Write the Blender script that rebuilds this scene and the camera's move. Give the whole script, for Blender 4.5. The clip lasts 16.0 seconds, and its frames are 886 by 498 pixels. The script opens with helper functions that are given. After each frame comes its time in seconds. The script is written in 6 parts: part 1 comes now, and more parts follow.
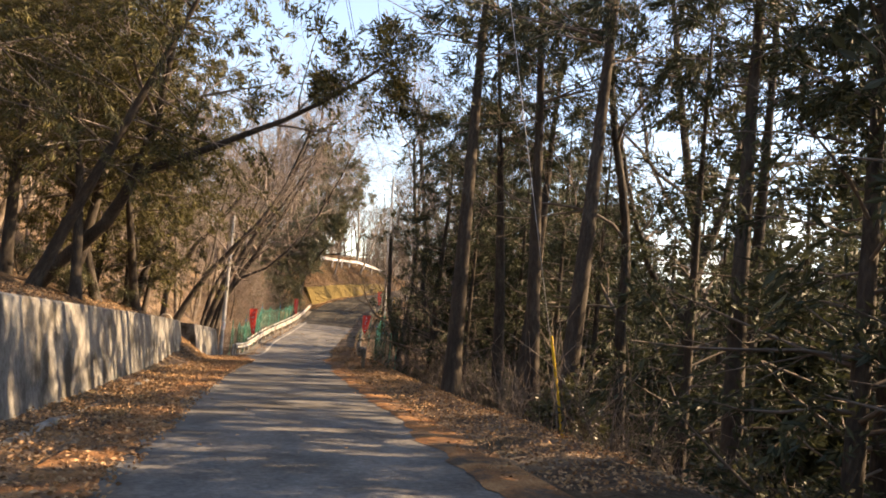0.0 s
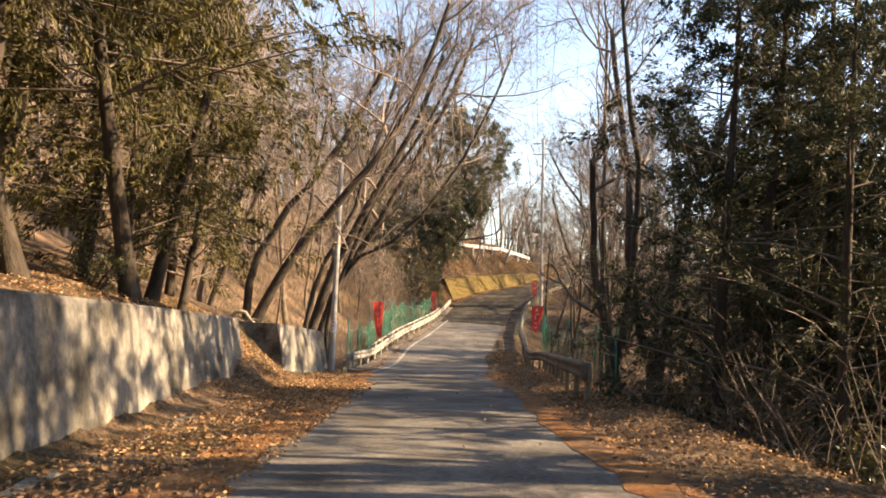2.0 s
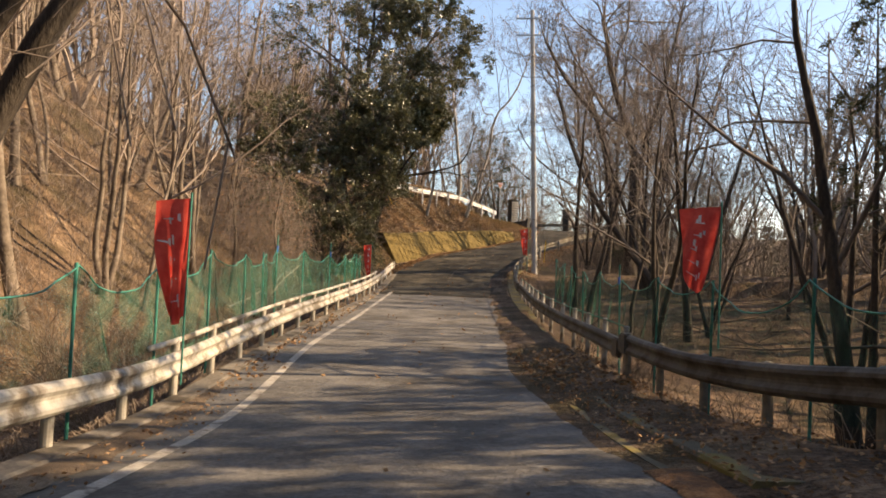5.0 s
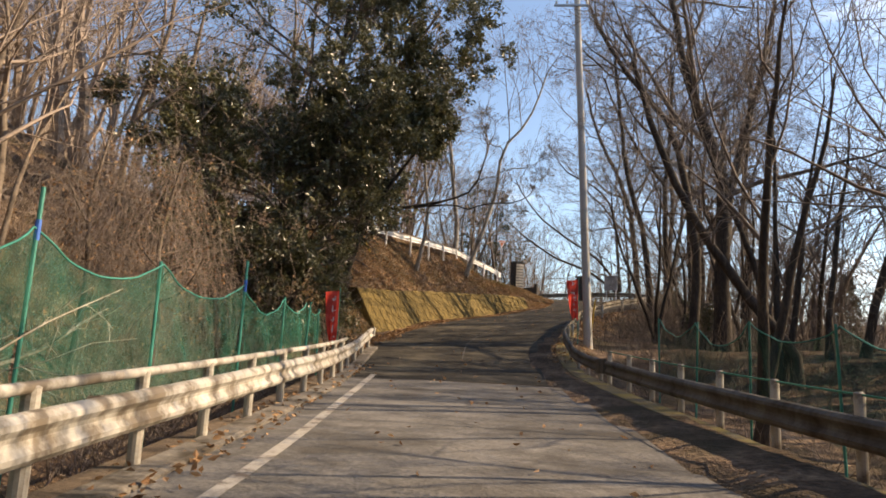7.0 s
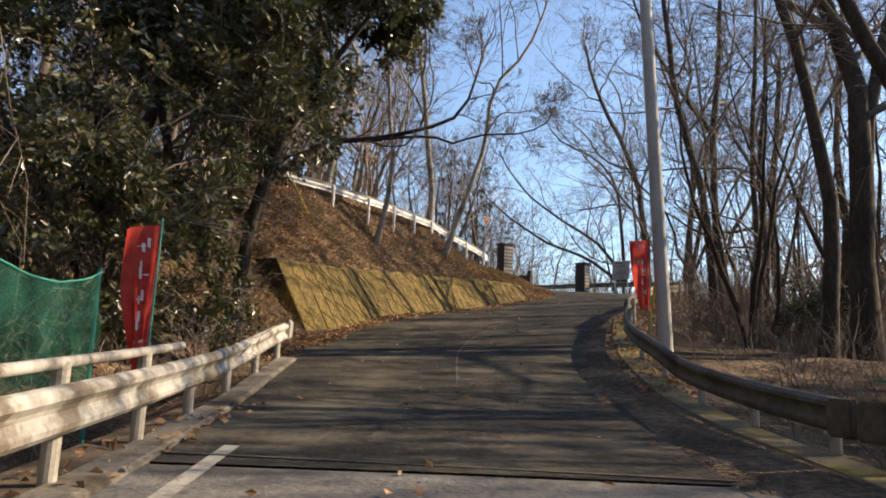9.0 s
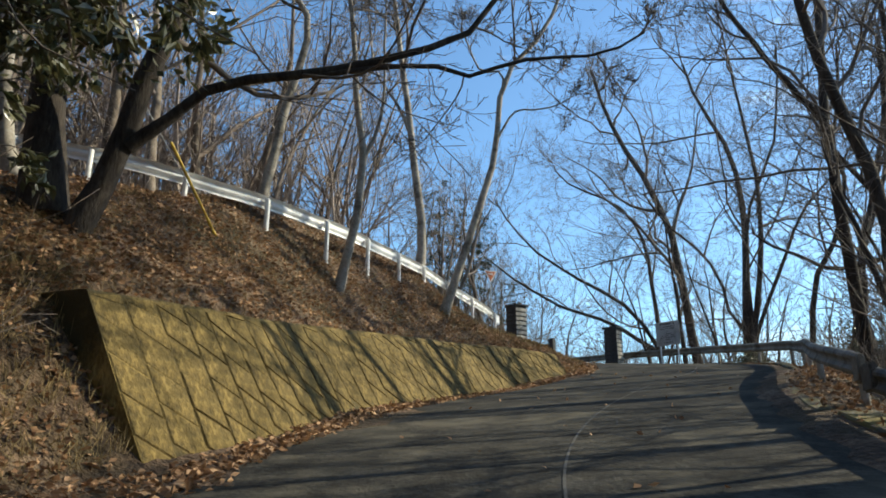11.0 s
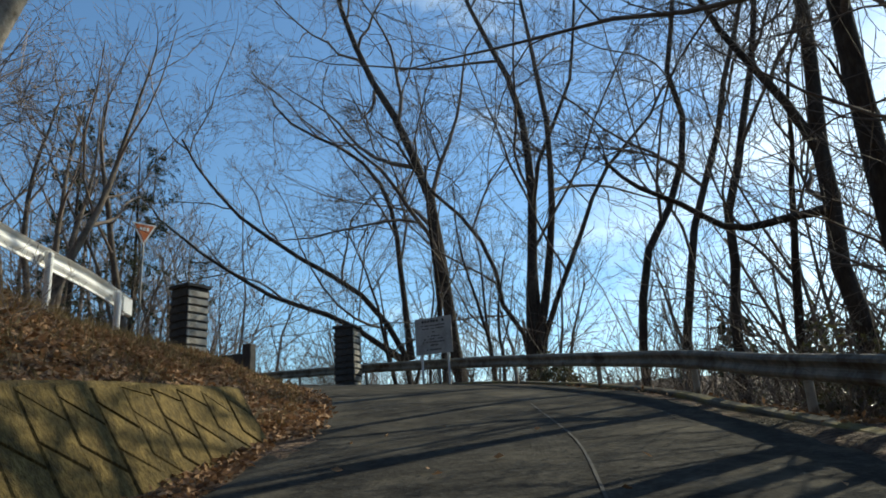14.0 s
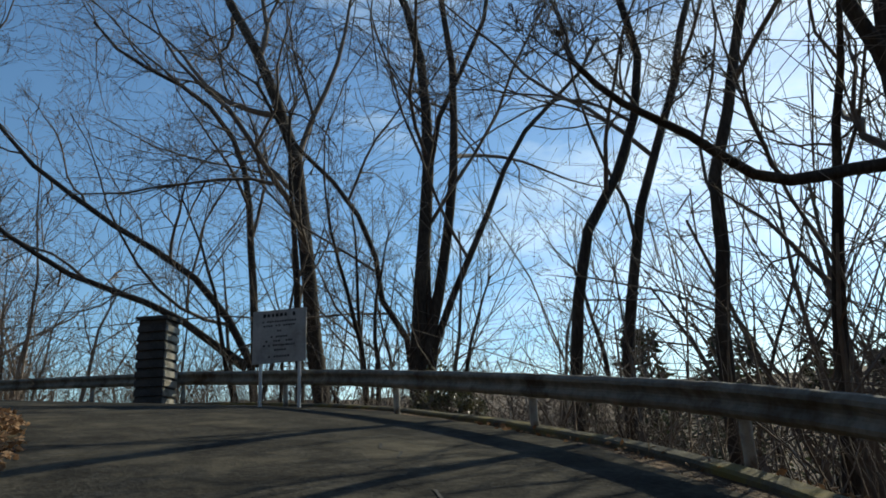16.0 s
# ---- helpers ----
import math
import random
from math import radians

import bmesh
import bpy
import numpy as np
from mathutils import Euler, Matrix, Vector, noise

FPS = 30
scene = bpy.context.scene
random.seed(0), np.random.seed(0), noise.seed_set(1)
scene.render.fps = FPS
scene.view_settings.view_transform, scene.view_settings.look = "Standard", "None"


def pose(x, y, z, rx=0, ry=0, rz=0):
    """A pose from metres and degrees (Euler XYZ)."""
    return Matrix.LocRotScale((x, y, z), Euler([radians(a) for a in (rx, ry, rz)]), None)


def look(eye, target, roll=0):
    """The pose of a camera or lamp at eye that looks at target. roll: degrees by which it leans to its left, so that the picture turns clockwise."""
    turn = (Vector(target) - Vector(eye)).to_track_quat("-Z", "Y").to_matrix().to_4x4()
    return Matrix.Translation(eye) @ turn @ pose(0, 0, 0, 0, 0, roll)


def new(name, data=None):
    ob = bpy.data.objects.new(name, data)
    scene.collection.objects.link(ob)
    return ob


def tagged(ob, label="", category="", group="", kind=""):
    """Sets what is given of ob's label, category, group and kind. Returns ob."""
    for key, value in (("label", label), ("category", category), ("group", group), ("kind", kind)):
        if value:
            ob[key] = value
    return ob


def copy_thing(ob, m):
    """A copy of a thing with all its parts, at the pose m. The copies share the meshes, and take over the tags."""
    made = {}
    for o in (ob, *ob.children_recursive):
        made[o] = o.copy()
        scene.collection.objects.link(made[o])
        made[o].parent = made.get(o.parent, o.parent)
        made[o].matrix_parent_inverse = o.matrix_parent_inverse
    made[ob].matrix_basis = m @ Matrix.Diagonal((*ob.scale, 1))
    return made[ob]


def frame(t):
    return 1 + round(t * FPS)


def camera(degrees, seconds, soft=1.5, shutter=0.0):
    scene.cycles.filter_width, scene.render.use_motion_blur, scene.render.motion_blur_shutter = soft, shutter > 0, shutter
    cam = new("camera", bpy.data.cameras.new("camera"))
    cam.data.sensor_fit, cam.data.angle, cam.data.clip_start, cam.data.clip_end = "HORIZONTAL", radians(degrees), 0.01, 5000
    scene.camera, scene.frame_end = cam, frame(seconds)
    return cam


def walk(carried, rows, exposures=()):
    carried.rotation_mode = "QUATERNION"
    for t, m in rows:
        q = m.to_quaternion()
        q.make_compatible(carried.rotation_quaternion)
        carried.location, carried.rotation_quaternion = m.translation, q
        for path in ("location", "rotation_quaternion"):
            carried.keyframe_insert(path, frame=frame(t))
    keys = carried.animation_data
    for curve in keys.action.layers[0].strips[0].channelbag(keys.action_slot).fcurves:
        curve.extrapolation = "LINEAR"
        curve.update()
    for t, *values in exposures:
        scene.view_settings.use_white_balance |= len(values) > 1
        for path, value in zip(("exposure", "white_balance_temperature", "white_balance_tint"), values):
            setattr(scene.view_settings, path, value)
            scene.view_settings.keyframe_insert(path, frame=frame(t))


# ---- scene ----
cam = camera(63.7, 16.0, soft=1.8)
PATH = [
    (0, (5.388, -30.321, 1.354), (5.295, -28.33, 1.515), 6.1),
    (0.5, (4.569, -26.525, 1.157), (4.267, -24.553, 1.294), 5.4),
    (1, (3.611, -22.811, 0.898), (3.185, -20.861, 1.02), 4.7),
    (1.5, (2.486, -19.024, 0.611), (2.022, -17.083, 0.735), 4.4),
    (2, (1.49, -15.341, 0.458), (1.038, -13.397, 0.584), 3.9),
    (2.5, (0.384, -11.407, 0.307), (-0.04, -9.456, 0.425), 3.3),
    (3, (-0.544, -7.589, 0.033), (-0.938, -5.632, 0.149), 2.3),
    (3.5, (-1.491, -3.609, -0.186), (-1.845, -1.643, -0.086), 1.7),
    (4, (-2.301, 0.42, -0.455), (-2.615, 2.394, -0.373), 1.4),
    (4.2, (-2.63, 2.028, -0.566), (-2.93, 4.004, -0.489), 1.9),
    (6.3, (-6.44, 17.757, -1.704), (-6.67, 19.726, -1.439), 2.5),
    (6.5, (-6.732, 19.151, -1.619), (-6.954, 21.115, -1.313), 2.6),
    (7, (-7.376, 22.547, -1.422), (-7.569, 24.51, -1.088), 2.9),
    (7.5, (-7.76, 25.652, -1.321), (-7.926, 27.618, -0.989), 2.9),
    (8, (-8.165, 28.779, -1.124), (-8.295, 30.747, -0.793), 3.0),
    (8.5, (-8.385, 31.428, -0.948), (-8.487, 33.399, -0.621), 3.1),
    (8.7, (-8.452, 32.604, -0.903), (-8.553, 34.574, -0.575), 2.9),
    (10.8, (-9.633, 44.237, -0.097), (-9.717, 46.161, 0.443), 0.7),
    (11, (-9.696, 45.243, 0.073), (-9.75, 47.161, 0.638), 0.2),
    (11.2, (-9.783, 46.274, 0.263), (-9.788, 48.191, 0.834), -0.5),
    (11.5, (-9.821, 47.836, 0.527), (-9.754, 49.746, 1.116), -0.9),
    (12, (-9.661, 50.258, 0.947), (-9.464, 52.161, 1.529), -2.0),
    (12.5, (-9.167, 52.384, 1.29), (-8.847, 54.273, 1.862), -2.7),
    (13, (-8.66, 55.004, 1.78), (-8.204, 56.87, 2.338), -3.3),
    (13.5, (-8.118, 57.407, 2.187), (-7.531, 59.238, 2.737), -3.3),
    (14, (-7.429, 59.597, 2.541), (-6.722, 61.387, 3.087), -3.5),
    (14.5, (-6.605, 61.562, 2.827), (-5.806, 63.313, 3.37), -3.4),
    (15, (-5.929, 63.122, 3.11), (-5.045, 64.831, 3.657), -3.2),
    (15.5, (-5.158, 64.574, 3.376), (-4.206, 66.247, 3.919), -3.0),
    (16, (-4.413, 65.897, 3.613), (-3.407, 67.539, 4.152), -2.7),
]
walk(cam, [(t, look(eye, target, roll)) for t, eye, target, roll in PATH],
     exposures=[(0, 1.8, 9700, 18), (0.5, 1.52, 9800, 18), (1.5, 1.88, 9900, 17), (3.0, 1.74, 9600, 16), (4.2, 1.45, 9500, 16), (6.3, 0.95, 8700, 15), (8.7, 0.95, 7900, 13), (10.8, 0.78, 6350, -2), (12.0, 0.48, 6250, -3), (14.5, 0.05, 6250, -4), (16, -0.2, 6250, -4)])

# ---- light ----
SUN_DIR = Vector((0.833, 0.219, 0.508)).normalized()      # towards the sun
world = bpy.data.worlds.new("world")
scene.world = world
world.use_nodes = True
wn = world.node_tree.nodes
sky = wn.new("ShaderNodeTexSky")
sky.sky_type = "NISHITA"
sky.sun_disc = False
sky.sun_elevation = math.asin(SUN_DIR.z)
sky.sun_rotation = math.atan2(SUN_DIR.x, SUN_DIR.y)
sky.air_density, sky.dust_density, sky.ozone_density = 1.0, 0.35, 4.5
# thin high cloud, much the same in every quarter of the sky
sky_way = wn.new("ShaderNodeTexCoord")
sky_map = wn.new("ShaderNodeMapping")
sky_map.inputs["Scale"].default_value = (1.0, 1.0, 2.4)
sky_map.inputs["Location"].default_value = (0.35, 0.2, 0.1)
cloud = wn.new("ShaderNodeTexNoise")
cloud.inputs["Scale"].default_value, cloud.inputs["Detail"].default_value, cloud.inputs["Roughness"].default_value = 3.2, 8.0, 0.62
# more cloud towards the sun's quarter
quarter = wn.new("ShaderNodeVectorMath")
quarter.operation = "DOT_PRODUCT"
quarter.inputs[1].default_value = (0.95, 0.30, 0.0)
cover = wn.new("ShaderNodeMath")
cover.operation = "MULTIPLY_ADD"
cover.inputs[1].default_value = 0.27
veil = wn.new("ShaderNodeMapRange")
veil.inputs["From Min"].default_value, veil.inputs["From Max"].default_value = 0.66, 0.93
veil.inputs["To Min"].default_value, veil.inputs["To Max"].default_value = 0.0, 0.52
veiled = wn.new("ShaderNodeMixRGB")
veiled.inputs[2].default_value = (10.5, 10.8, 11.2, 1.0)
wl = world.node_tree.links
wl.new(sky_way.outputs["Generated"], sky_map.inputs[0])
wl.new(sky_map.outputs[0], cloud.inputs["Vector"])
wl.new(sky_way.outputs["Generated"], quarter.inputs[0])
wl.new(quarter.outputs["Value"], cover.inputs[0])
wl.new(cloud.outputs[0], cover.inputs[2])
wl.new(cover.outputs[0], veil.inputs["Value"])
wl.new(veil.outputs[0], veiled.inputs[0])
wl.new(sky.outputs[0], veiled.inputs[1])
wl.new(veiled.outputs[0], wn["Background"].inputs[0])
wn["Background"].inputs[1].default_value = 0.15
sun = new("sun", bpy.data.lights.new("sun", "SUN"))
sun.data.energy, sun.data.angle, sun.data.color = 5.0, radians(0.55), (1.0, 0.86, 0.69)
sun.matrix_world = look(SUN_DIR * 300, (0, 0, 0))


# ---- ground: road centre line and cross sections ----
#BEGIN GROUND
CENTRE = np.array([(18, -90, 3.6), (11.5, -60, 1.8), (5.4, -30.3, 0.0), (3.6, -22.8, -0.45), (1.5, -15.3, -0.89), (-0.5, -7.6, -1.32),
    (-2.3, 0.4, -1.80), (-4.4, 8.5, -2.38), (-5.6, 13.3, -2.72), (-6.44, 17.8, -2.95), (-7.4, 22.5, -2.77), (-8.2, 28.8, -2.47),
    (-8.7, 34, -2.15), (-9.3, 39.5, -1.78), (-9.65, 44.2, -1.40), (-9.8, 47.8, -0.82), (-9.2, 52.4, -0.06), (-8.1, 57.4, 0.84),
    (-6.6, 61.6, 1.52), (-4.4, 65.9, 2.28), (-3.0, 69.5, 2.88), (-2.0, 73.5, 3.58), (-1.8, 78, 4.25), (-2.4, 83, 4.85),
    (-4.4, 88, 5.3), (-9, 94, 5.6), (-18, 101, 5.8), (-40, 112, 6.0)], float)


def smooth_line(p, n=8):
    """A rounded line through the stations."""
    q = np.vstack([2 * p[0] - p[1], p, 2 * p[-1] - p[-2]])
    out = []
    for a, b, c, d in zip(q[:-3], q[1:-2], q[2:-1], q[3:]):
        for k in range(n):
            u = k / n
            out.append(0.5 * (2 * b + (c - a) * u + (2 * a - 5 * b + 4 * c - d) * u * u + (3 * b - a - 3 * c + d) * u ** 3))
    return np.array(out + [p[-1]])


LINE = smooth_line(CENTRE)
STEP = np.diff(LINE, axis=0)
ARC = np.r_[0, np.cumsum(np.hypot(STEP[:, 0], STEP[:, 1]))]


def locate(x, y):
    """Arc length, side step (right is +) and height of the road's centre nearest to places."""
    x, y = np.ravel(x).astype(float), np.ravel(y).astype(float)
    a, d = LINE[:-1], STEP
    ll = (d[:, :2] ** 2).sum(1)
    s, off, z = np.empty(len(x)), np.empty(len(x)), np.empty(len(x))
    for i in range(0, len(x), 4000):
        px, py = x[i:i + 4000, None] - a[:, 0], y[i:i + 4000, None] - a[:, 1]
        u = np.clip((px * d[:, 0] + py * d[:, 1]) / ll, 0, 1)
        ex, ey = px - u * d[:, 0], py - u * d[:, 1]
        dist = ex * ex + ey * ey
        k = dist.argmin(1)
        r = np.arange(len(k))
        side = np.sign(px[r, k] * d[k, 1] - py[r, k] * d[k, 0])
        s[i:i + 4000] = ARC[k] + u[r, k] * np.sqrt(ll[k])
        off[i:i + 4000] = side * np.sqrt(dist[r, k])
        z[i:i + 4000] = a[k, 2] + u[r, k] * d[k, 2]
    return s, off, z


def spot(s, off):
    """The place at arc length s and side step off."""
    x, y, z = (np.interp(s, ARC, LINE[:, k]) for k in range(3))
    dx, dy = np.interp(s + 0.5, ARC, LINE[:, 0]) - np.interp(s - 0.5, ARC, LINE[:, 0]), np.interp(s + 0.5, ARC, LINE[:, 1]) - np.interp(s - 0.5, ARC, LINE[:, 1])
    n = np.hypot(dx, dy)
    return x + off * dy / n, y - off * dx / n, z


def arc_at(y):
    return np.interp(y, LINE[:, 1], ARC)


# Cross sections: at y of the centre line, rise over the road's centre at each side step.
SIDES = np.array([-300, -120, -60, -30, -18, -12, -8, -5.6, -4.5, -3.9, -3.3, -2.6, -1.9, 2.2, 3.2, 4.4, 5.4, 7.0, 10, 16, 30, 60, 120, 300], float)
SECTIONS = [
    (-60, [45, 32, 20, 10, 5.5, 3.6, 2.4, 2.0, 1.85, 0.2, 0.0, 0, 0, 0, 0, 0, -0.5, -1.6, -3.5, -5.5, -7, -4, 6, 30]),
    (-16, [45, 32, 20, 10, 5.5, 3.6, 2.4, 1.9, 1.6, 0.2, 0.0, 0, 0, 0, 0, 0, -0.5, -1.6, -3.5, -5.5, -7, -4, 6, 30]),
    (0.0, [45, 32, 20, 10, 5.5, 3.6, 2.4, 1.7, 0.3, 0.05, 0.0, 0, 0, 0, 0, 0, -0.5, -1.6, -3.5, -5.5, -7, -4, 6, 30]),
    (0.9, [45, 32, 20, 10, 5.5, 3.6, 2.2, 1.3, 0.7, 0.2, 0.0, 0, 0, 0, 0, 0, -0.5, -1.6, -3.5, -5.5, -7, -4, 6, 30]),
    (4.0, [45, 32, 20, 10, 5.5, 3.8, 2.3, 1.3, 0.7, 0.25, 0.0, 0, 0, 0.05, 0.1, 0.15, -0.5, -1.6, -3.5, -5.5, -7, -4, 6, 30]),
    (4.7, [60, 46, 28, 13.5, 6.3, 3.8, 2.4, 1.5, 0.3, 0.0, 0.0, 0, 0, 0.05, 0.1, 0.15, -0.5, -1.6, -3.5, -5.5, -7, -4, 6, 30]),
    (11.4, [60, 46, 29, 14, 6.5, 3.6, 2.2, 1.5, 0.3, 0.0, 0.0, 0, 0, 0.05, 0.1, 0.2, -0.4, -1.4, -3.0, -5, -7, -4, 6, 30]),
    (13, [60, 48, 30, 14.5, 6.3, 2.4, 0.4, -0.3, -0.4, -0.4, -0.2, 0, 0, 0.05, 0.1, 0.2, -0.6, -1.5, -3.0, -5, -7, -4, 6, 30]),
    (18, [62, 51, 33, 16.5, 7.0, 1.8, -1.2, -2.0, -2.0, -1.7, -0.9, 0, 0, 0.05, 0.1, 0.2, -0.8, -1.8, -3.0, -5, -7, -4, 6, 30]),
    (40, [62, 52, 34, 17.5, 8.0, 2.4, -0.8, -1.6, -1.6, -1.4, -0.7, 0, 0, 0.0, 0.05, 0.1, -0.4, -0.7, -0.8, -0.6, 0.5, 1, 6, 30]),
    (48, [60, 50, 33, 16, 8.0, 4.2, 2.0, 0.9, 0.35, 0.1, 0.0, 0, 0, 0, 0.05, 0.1, -0.2, -0.2, -0.1, 0.3, 1.5, 1, 6, 30]),
    (51.6, [52, 42, 27, 12.5, 6.8, 4.8, 2.7, 1.5, 0.5, 0.05, 0.0, 0, 0, 0, 0.05, 0.1, -0.2, -0.3, -0.3, 0.0, 0.8, 0, 4, 28]),
    (53.0, [50, 38, 25, 11.5, 6.9, 5.7, 3.6, 2.2, 0.9, 0.1, 0.0, 0, 0, 0, 0.05, 0.1, -0.2, -0.3, -0.3, 0.0, 0.8, 0, 4, 28]),
    (60, [45, 32, 20, 8.5, 6.2, 5.9, 5.2, 2.3, 1.0, 0.1, 0.0, 0, 0, 0, 0.05, 0.1, -0.3, -0.7, -1.4, -2.4, -4, -6, 0, 25]),
    (66, [45, 32, 18, 7.0, 4.9, 4.7, 4.4, 1.9, 0.9, 0.1, 0.0, 0, 0, 0, 0.05, 0.1, -0.4, -1.2, -3, -6, -9, -8, 0, 20]),
    (69.5, [45, 30, 15, 5.6, 3.0, 2.7, 2.6, 1.6, 1.0, 0.1, 0.0, 0, 0, 0, 0.0, 0.0, -0.5, -1.6, -4, -7, -9, -7, 2, 22]),
    (72, [45, 30, 15, 5.0, 2.5, 2.2, 2.1, 1.3, 0.9, 0.5, 0.2, 0, 0, 0, 0.0, 0.0, -0.5, -1.6, -4, -7, -9, -7, 2, 22]),
    (80, [40, 26, 10, 3.0, 1.8, 1.2, 0.8, 0.6, 0.5, 0.3, 0.15, 0, 0, 0, 0.0, 0.0, -0.5, -1.6, -4, -7, -9, -7, 2, 22]),
    (110, [35, 20, 6, 1.0, 0.4, 0.2, 0.1, 0.1, 0.1, 0.1, 0.0, 0, 0, 0, 0.0, 0.0, -0.5, -1.6, -4, -7, -9, -7, 2, 22]),
]
SEC_S = arc_at(np.array([y for y, _ in SECTIONS]))
SEC_Z = np.array([r for _, r in SECTIONS])


def crossfall(s):
    return np.interp(s, arc_at(np.array([-30, 14, 28])), [0.03, 0.055, 0.0])


def road_z(x, y):
    s, off, z = locate(x, y)
    return z + np.clip(off, -6, 6) * crossfall(s)


def ground_z(x, y):
    """Height of the ground sheet, without its roughness."""
    s, off, z = locate(x, y)
    k = np.clip(np.searchsorted(SEC_S, s) - 1, 0, len(SEC_S) - 2)
    w = np.clip((s - SEC_S[k]) / (SEC_S[k + 1] - SEC_S[k]), 0, 1)
    j = np.clip(np.searchsorted(SIDES, off) - 1, 0, len(SIDES) - 2)
    u = np.clip((off - SIDES[j]) / (SIDES[j + 1] - SIDES[j]), 0, 1)
    rise = (1 - w) * ((1 - u) * SEC_Z[k, j] + u * SEC_Z[k, j + 1]) + w * ((1 - u) * SEC_Z[k + 1, j] + u * SEC_Z[k + 1, j + 1])
    return z + np.clip(off, -6, 6) * crossfall(s) + rise
#END GROUND


# ---- materials ----
def mat(name, rough=0.8, metal=0.0, spec=0.3):
    m = bpy.data.materials.new(name)
    m.use_nodes = True
    b = m.node_tree.nodes["Principled BSDF"]
    b.inputs["Roughness"].default_value, b.inputs["Metallic"].default_value = rough, metal
    b.inputs["Specular IOR Level"].default_value = spec
    return m, m.node_tree, b


def node(tree, kind, **values):
    n = tree.nodes.new(kind)
    for k, v in values.items():
        if k == "op":
            n.operation = v
        elif k == "blend":
            n.data_type, n.blend_type = "RGBA", v
        elif k in n.inputs:
            n.inputs[k].default_value = v
    return n


def noise_node(tree, coords, scale, detail=4.0, rough=0.6, stretch=None):
    n = node(tree, "ShaderNodeTexNoise", Scale=scale, Detail=detail, Roughness=rough)
    if stretch:
        mp = node(tree, "ShaderNodeMapping")
        mp.inputs["Scale"].default_value = stretch
        tree.links.new(coords, mp.inputs[0])
        coords = mp.outputs[0]
    tree.links.new(coords, n.inputs["Vector"])
    return n


def ramp(tree, source, stops):
    r = node(tree, "ShaderNodeValToRGB")
    e = r.color_ramp.elements
    while len(e) < len(stops):
        e.new(0.5)
    for k, (p, c) in zip(e, stops):
        k.position, k.color = p, (*c, 1)
    tree.links.new(source, r.inputs[0])
    return r


def mixed(tree, fac, a, b, blend="MIX"):
    m = node(tree, "ShaderNodeMix", blend=blend)
    for value, key in ((fac, 0), (a, 6), (b, 7)):
        if isinstance(value, (int, float)):
            m.inputs[key].default_value = value
        elif isinstance(value, tuple):
            m.inputs[key].default_value = (*value, 1)
        else:
            tree.links.new(value, m.inputs[key])
    return m.outputs[2]


def bumped(tree, bsdf, height, strength=0.4, distance=0.02):
    b = node(tree, "ShaderNodeBump", Strength=strength, Distance=distance)
    tree.links.new(height, b.inputs["Height"])
    tree.links.new(b.outputs[0], bsdf.inputs["Normal"])


def surface(name, stops, scale, fine, rough=0.85, bump=0.5, bump_dist=0.02, stain=None, stain_scale=0.5, stain_stops=(0.45, 0.65), metal=0.0, spec=0.3, stretch=None, island=0.0):
    """A surface with grain at two scales, stains of another colour and relief."""
    m, t, b = mat(name, rough, metal, spec)
    co = node(t, "ShaderNodeTexCoord").outputs["Object"]
    big, small = noise_node(t, co, scale, 5, 0.6, stretch), noise_node(t, co, fine, 3, 0.7, stretch)
    mixn = node(t, "ShaderNodeMath", op="MULTIPLY_ADD")
    t.links.new(small.outputs[0], mixn.inputs[0])
    mixn.inputs[1].default_value = 0.45
    half = node(t, "ShaderNodeMath", op="MULTIPLY")
    t.links.new(big.outputs[0], half.inputs[0])
    half.inputs[1].default_value = 0.55
    t.links.new(half.outputs[0], mixn.inputs[2])
    colour = ramp(t, mixn.outputs[0], stops).outputs[0]
    if stain:
        sn = noise_node(t, co, stain_scale, 6, 0.65)
        f = ramp(t, sn.outputs[0], [(stain_stops[0], (0, 0, 0)), (stain_stops[1], (1, 1, 1))]).outputs[0]
        colour = mixed(t, f, colour, stain)
    if island:
        g = node(t, "ShaderNodeNewGeometry")
        hv = node(t, "ShaderNodeHueSaturation", Saturation=1.0)
        mr = node(t, "ShaderNodeMapRange")
        mr.inputs["To Min"].default_value, mr.inputs["To Max"].default_value = 1 - island, 1 + island
        t.links.new(g.outputs["Random Per Island"], mr.inputs["Value"])
        t.links.new(mr.outputs[0], hv.inputs["Value"])
        t.links.new(colour, hv.inputs["Color"])
        colour = hv.outputs[0]
    t.links.new(colour, b.inputs["Base Color"])
    if bump:
        bumped(t, b, small.outputs[0], bump, bump_dist)
    return m


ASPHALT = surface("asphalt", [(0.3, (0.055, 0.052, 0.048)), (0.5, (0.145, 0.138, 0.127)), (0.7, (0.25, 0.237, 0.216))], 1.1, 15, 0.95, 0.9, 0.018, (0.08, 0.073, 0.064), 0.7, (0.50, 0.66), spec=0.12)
# old paving, its colour darkened in place of tree shadows across the bend
SHADED_PAVING = surface("old_shaded_paving", [(0.3, (0.019, 0.0175, 0.015)), (0.5, (0.05, 0.046, 0.039)), (0.7, (0.112, 0.102, 0.084))], 1.8, 13, 0.97, 0.9, 0.02, (0.125, 0.11, 0.083), 0.6, (0.5, 0.68), spec=0.06)
GROUND = surface("leaf_covered_soil", [(0.34, (0.030, 0.020, 0.013)), (0.46, (0.088, 0.056, 0.035)), (0.55, (0.19, 0.124, 0.078)), (0.66, (0.36, 0.255, 0.163))], 0.9, 9, 0.95, 1.0, 0.14, (0.06, 0.045, 0.022), 0.35, (0.47, 0.64))
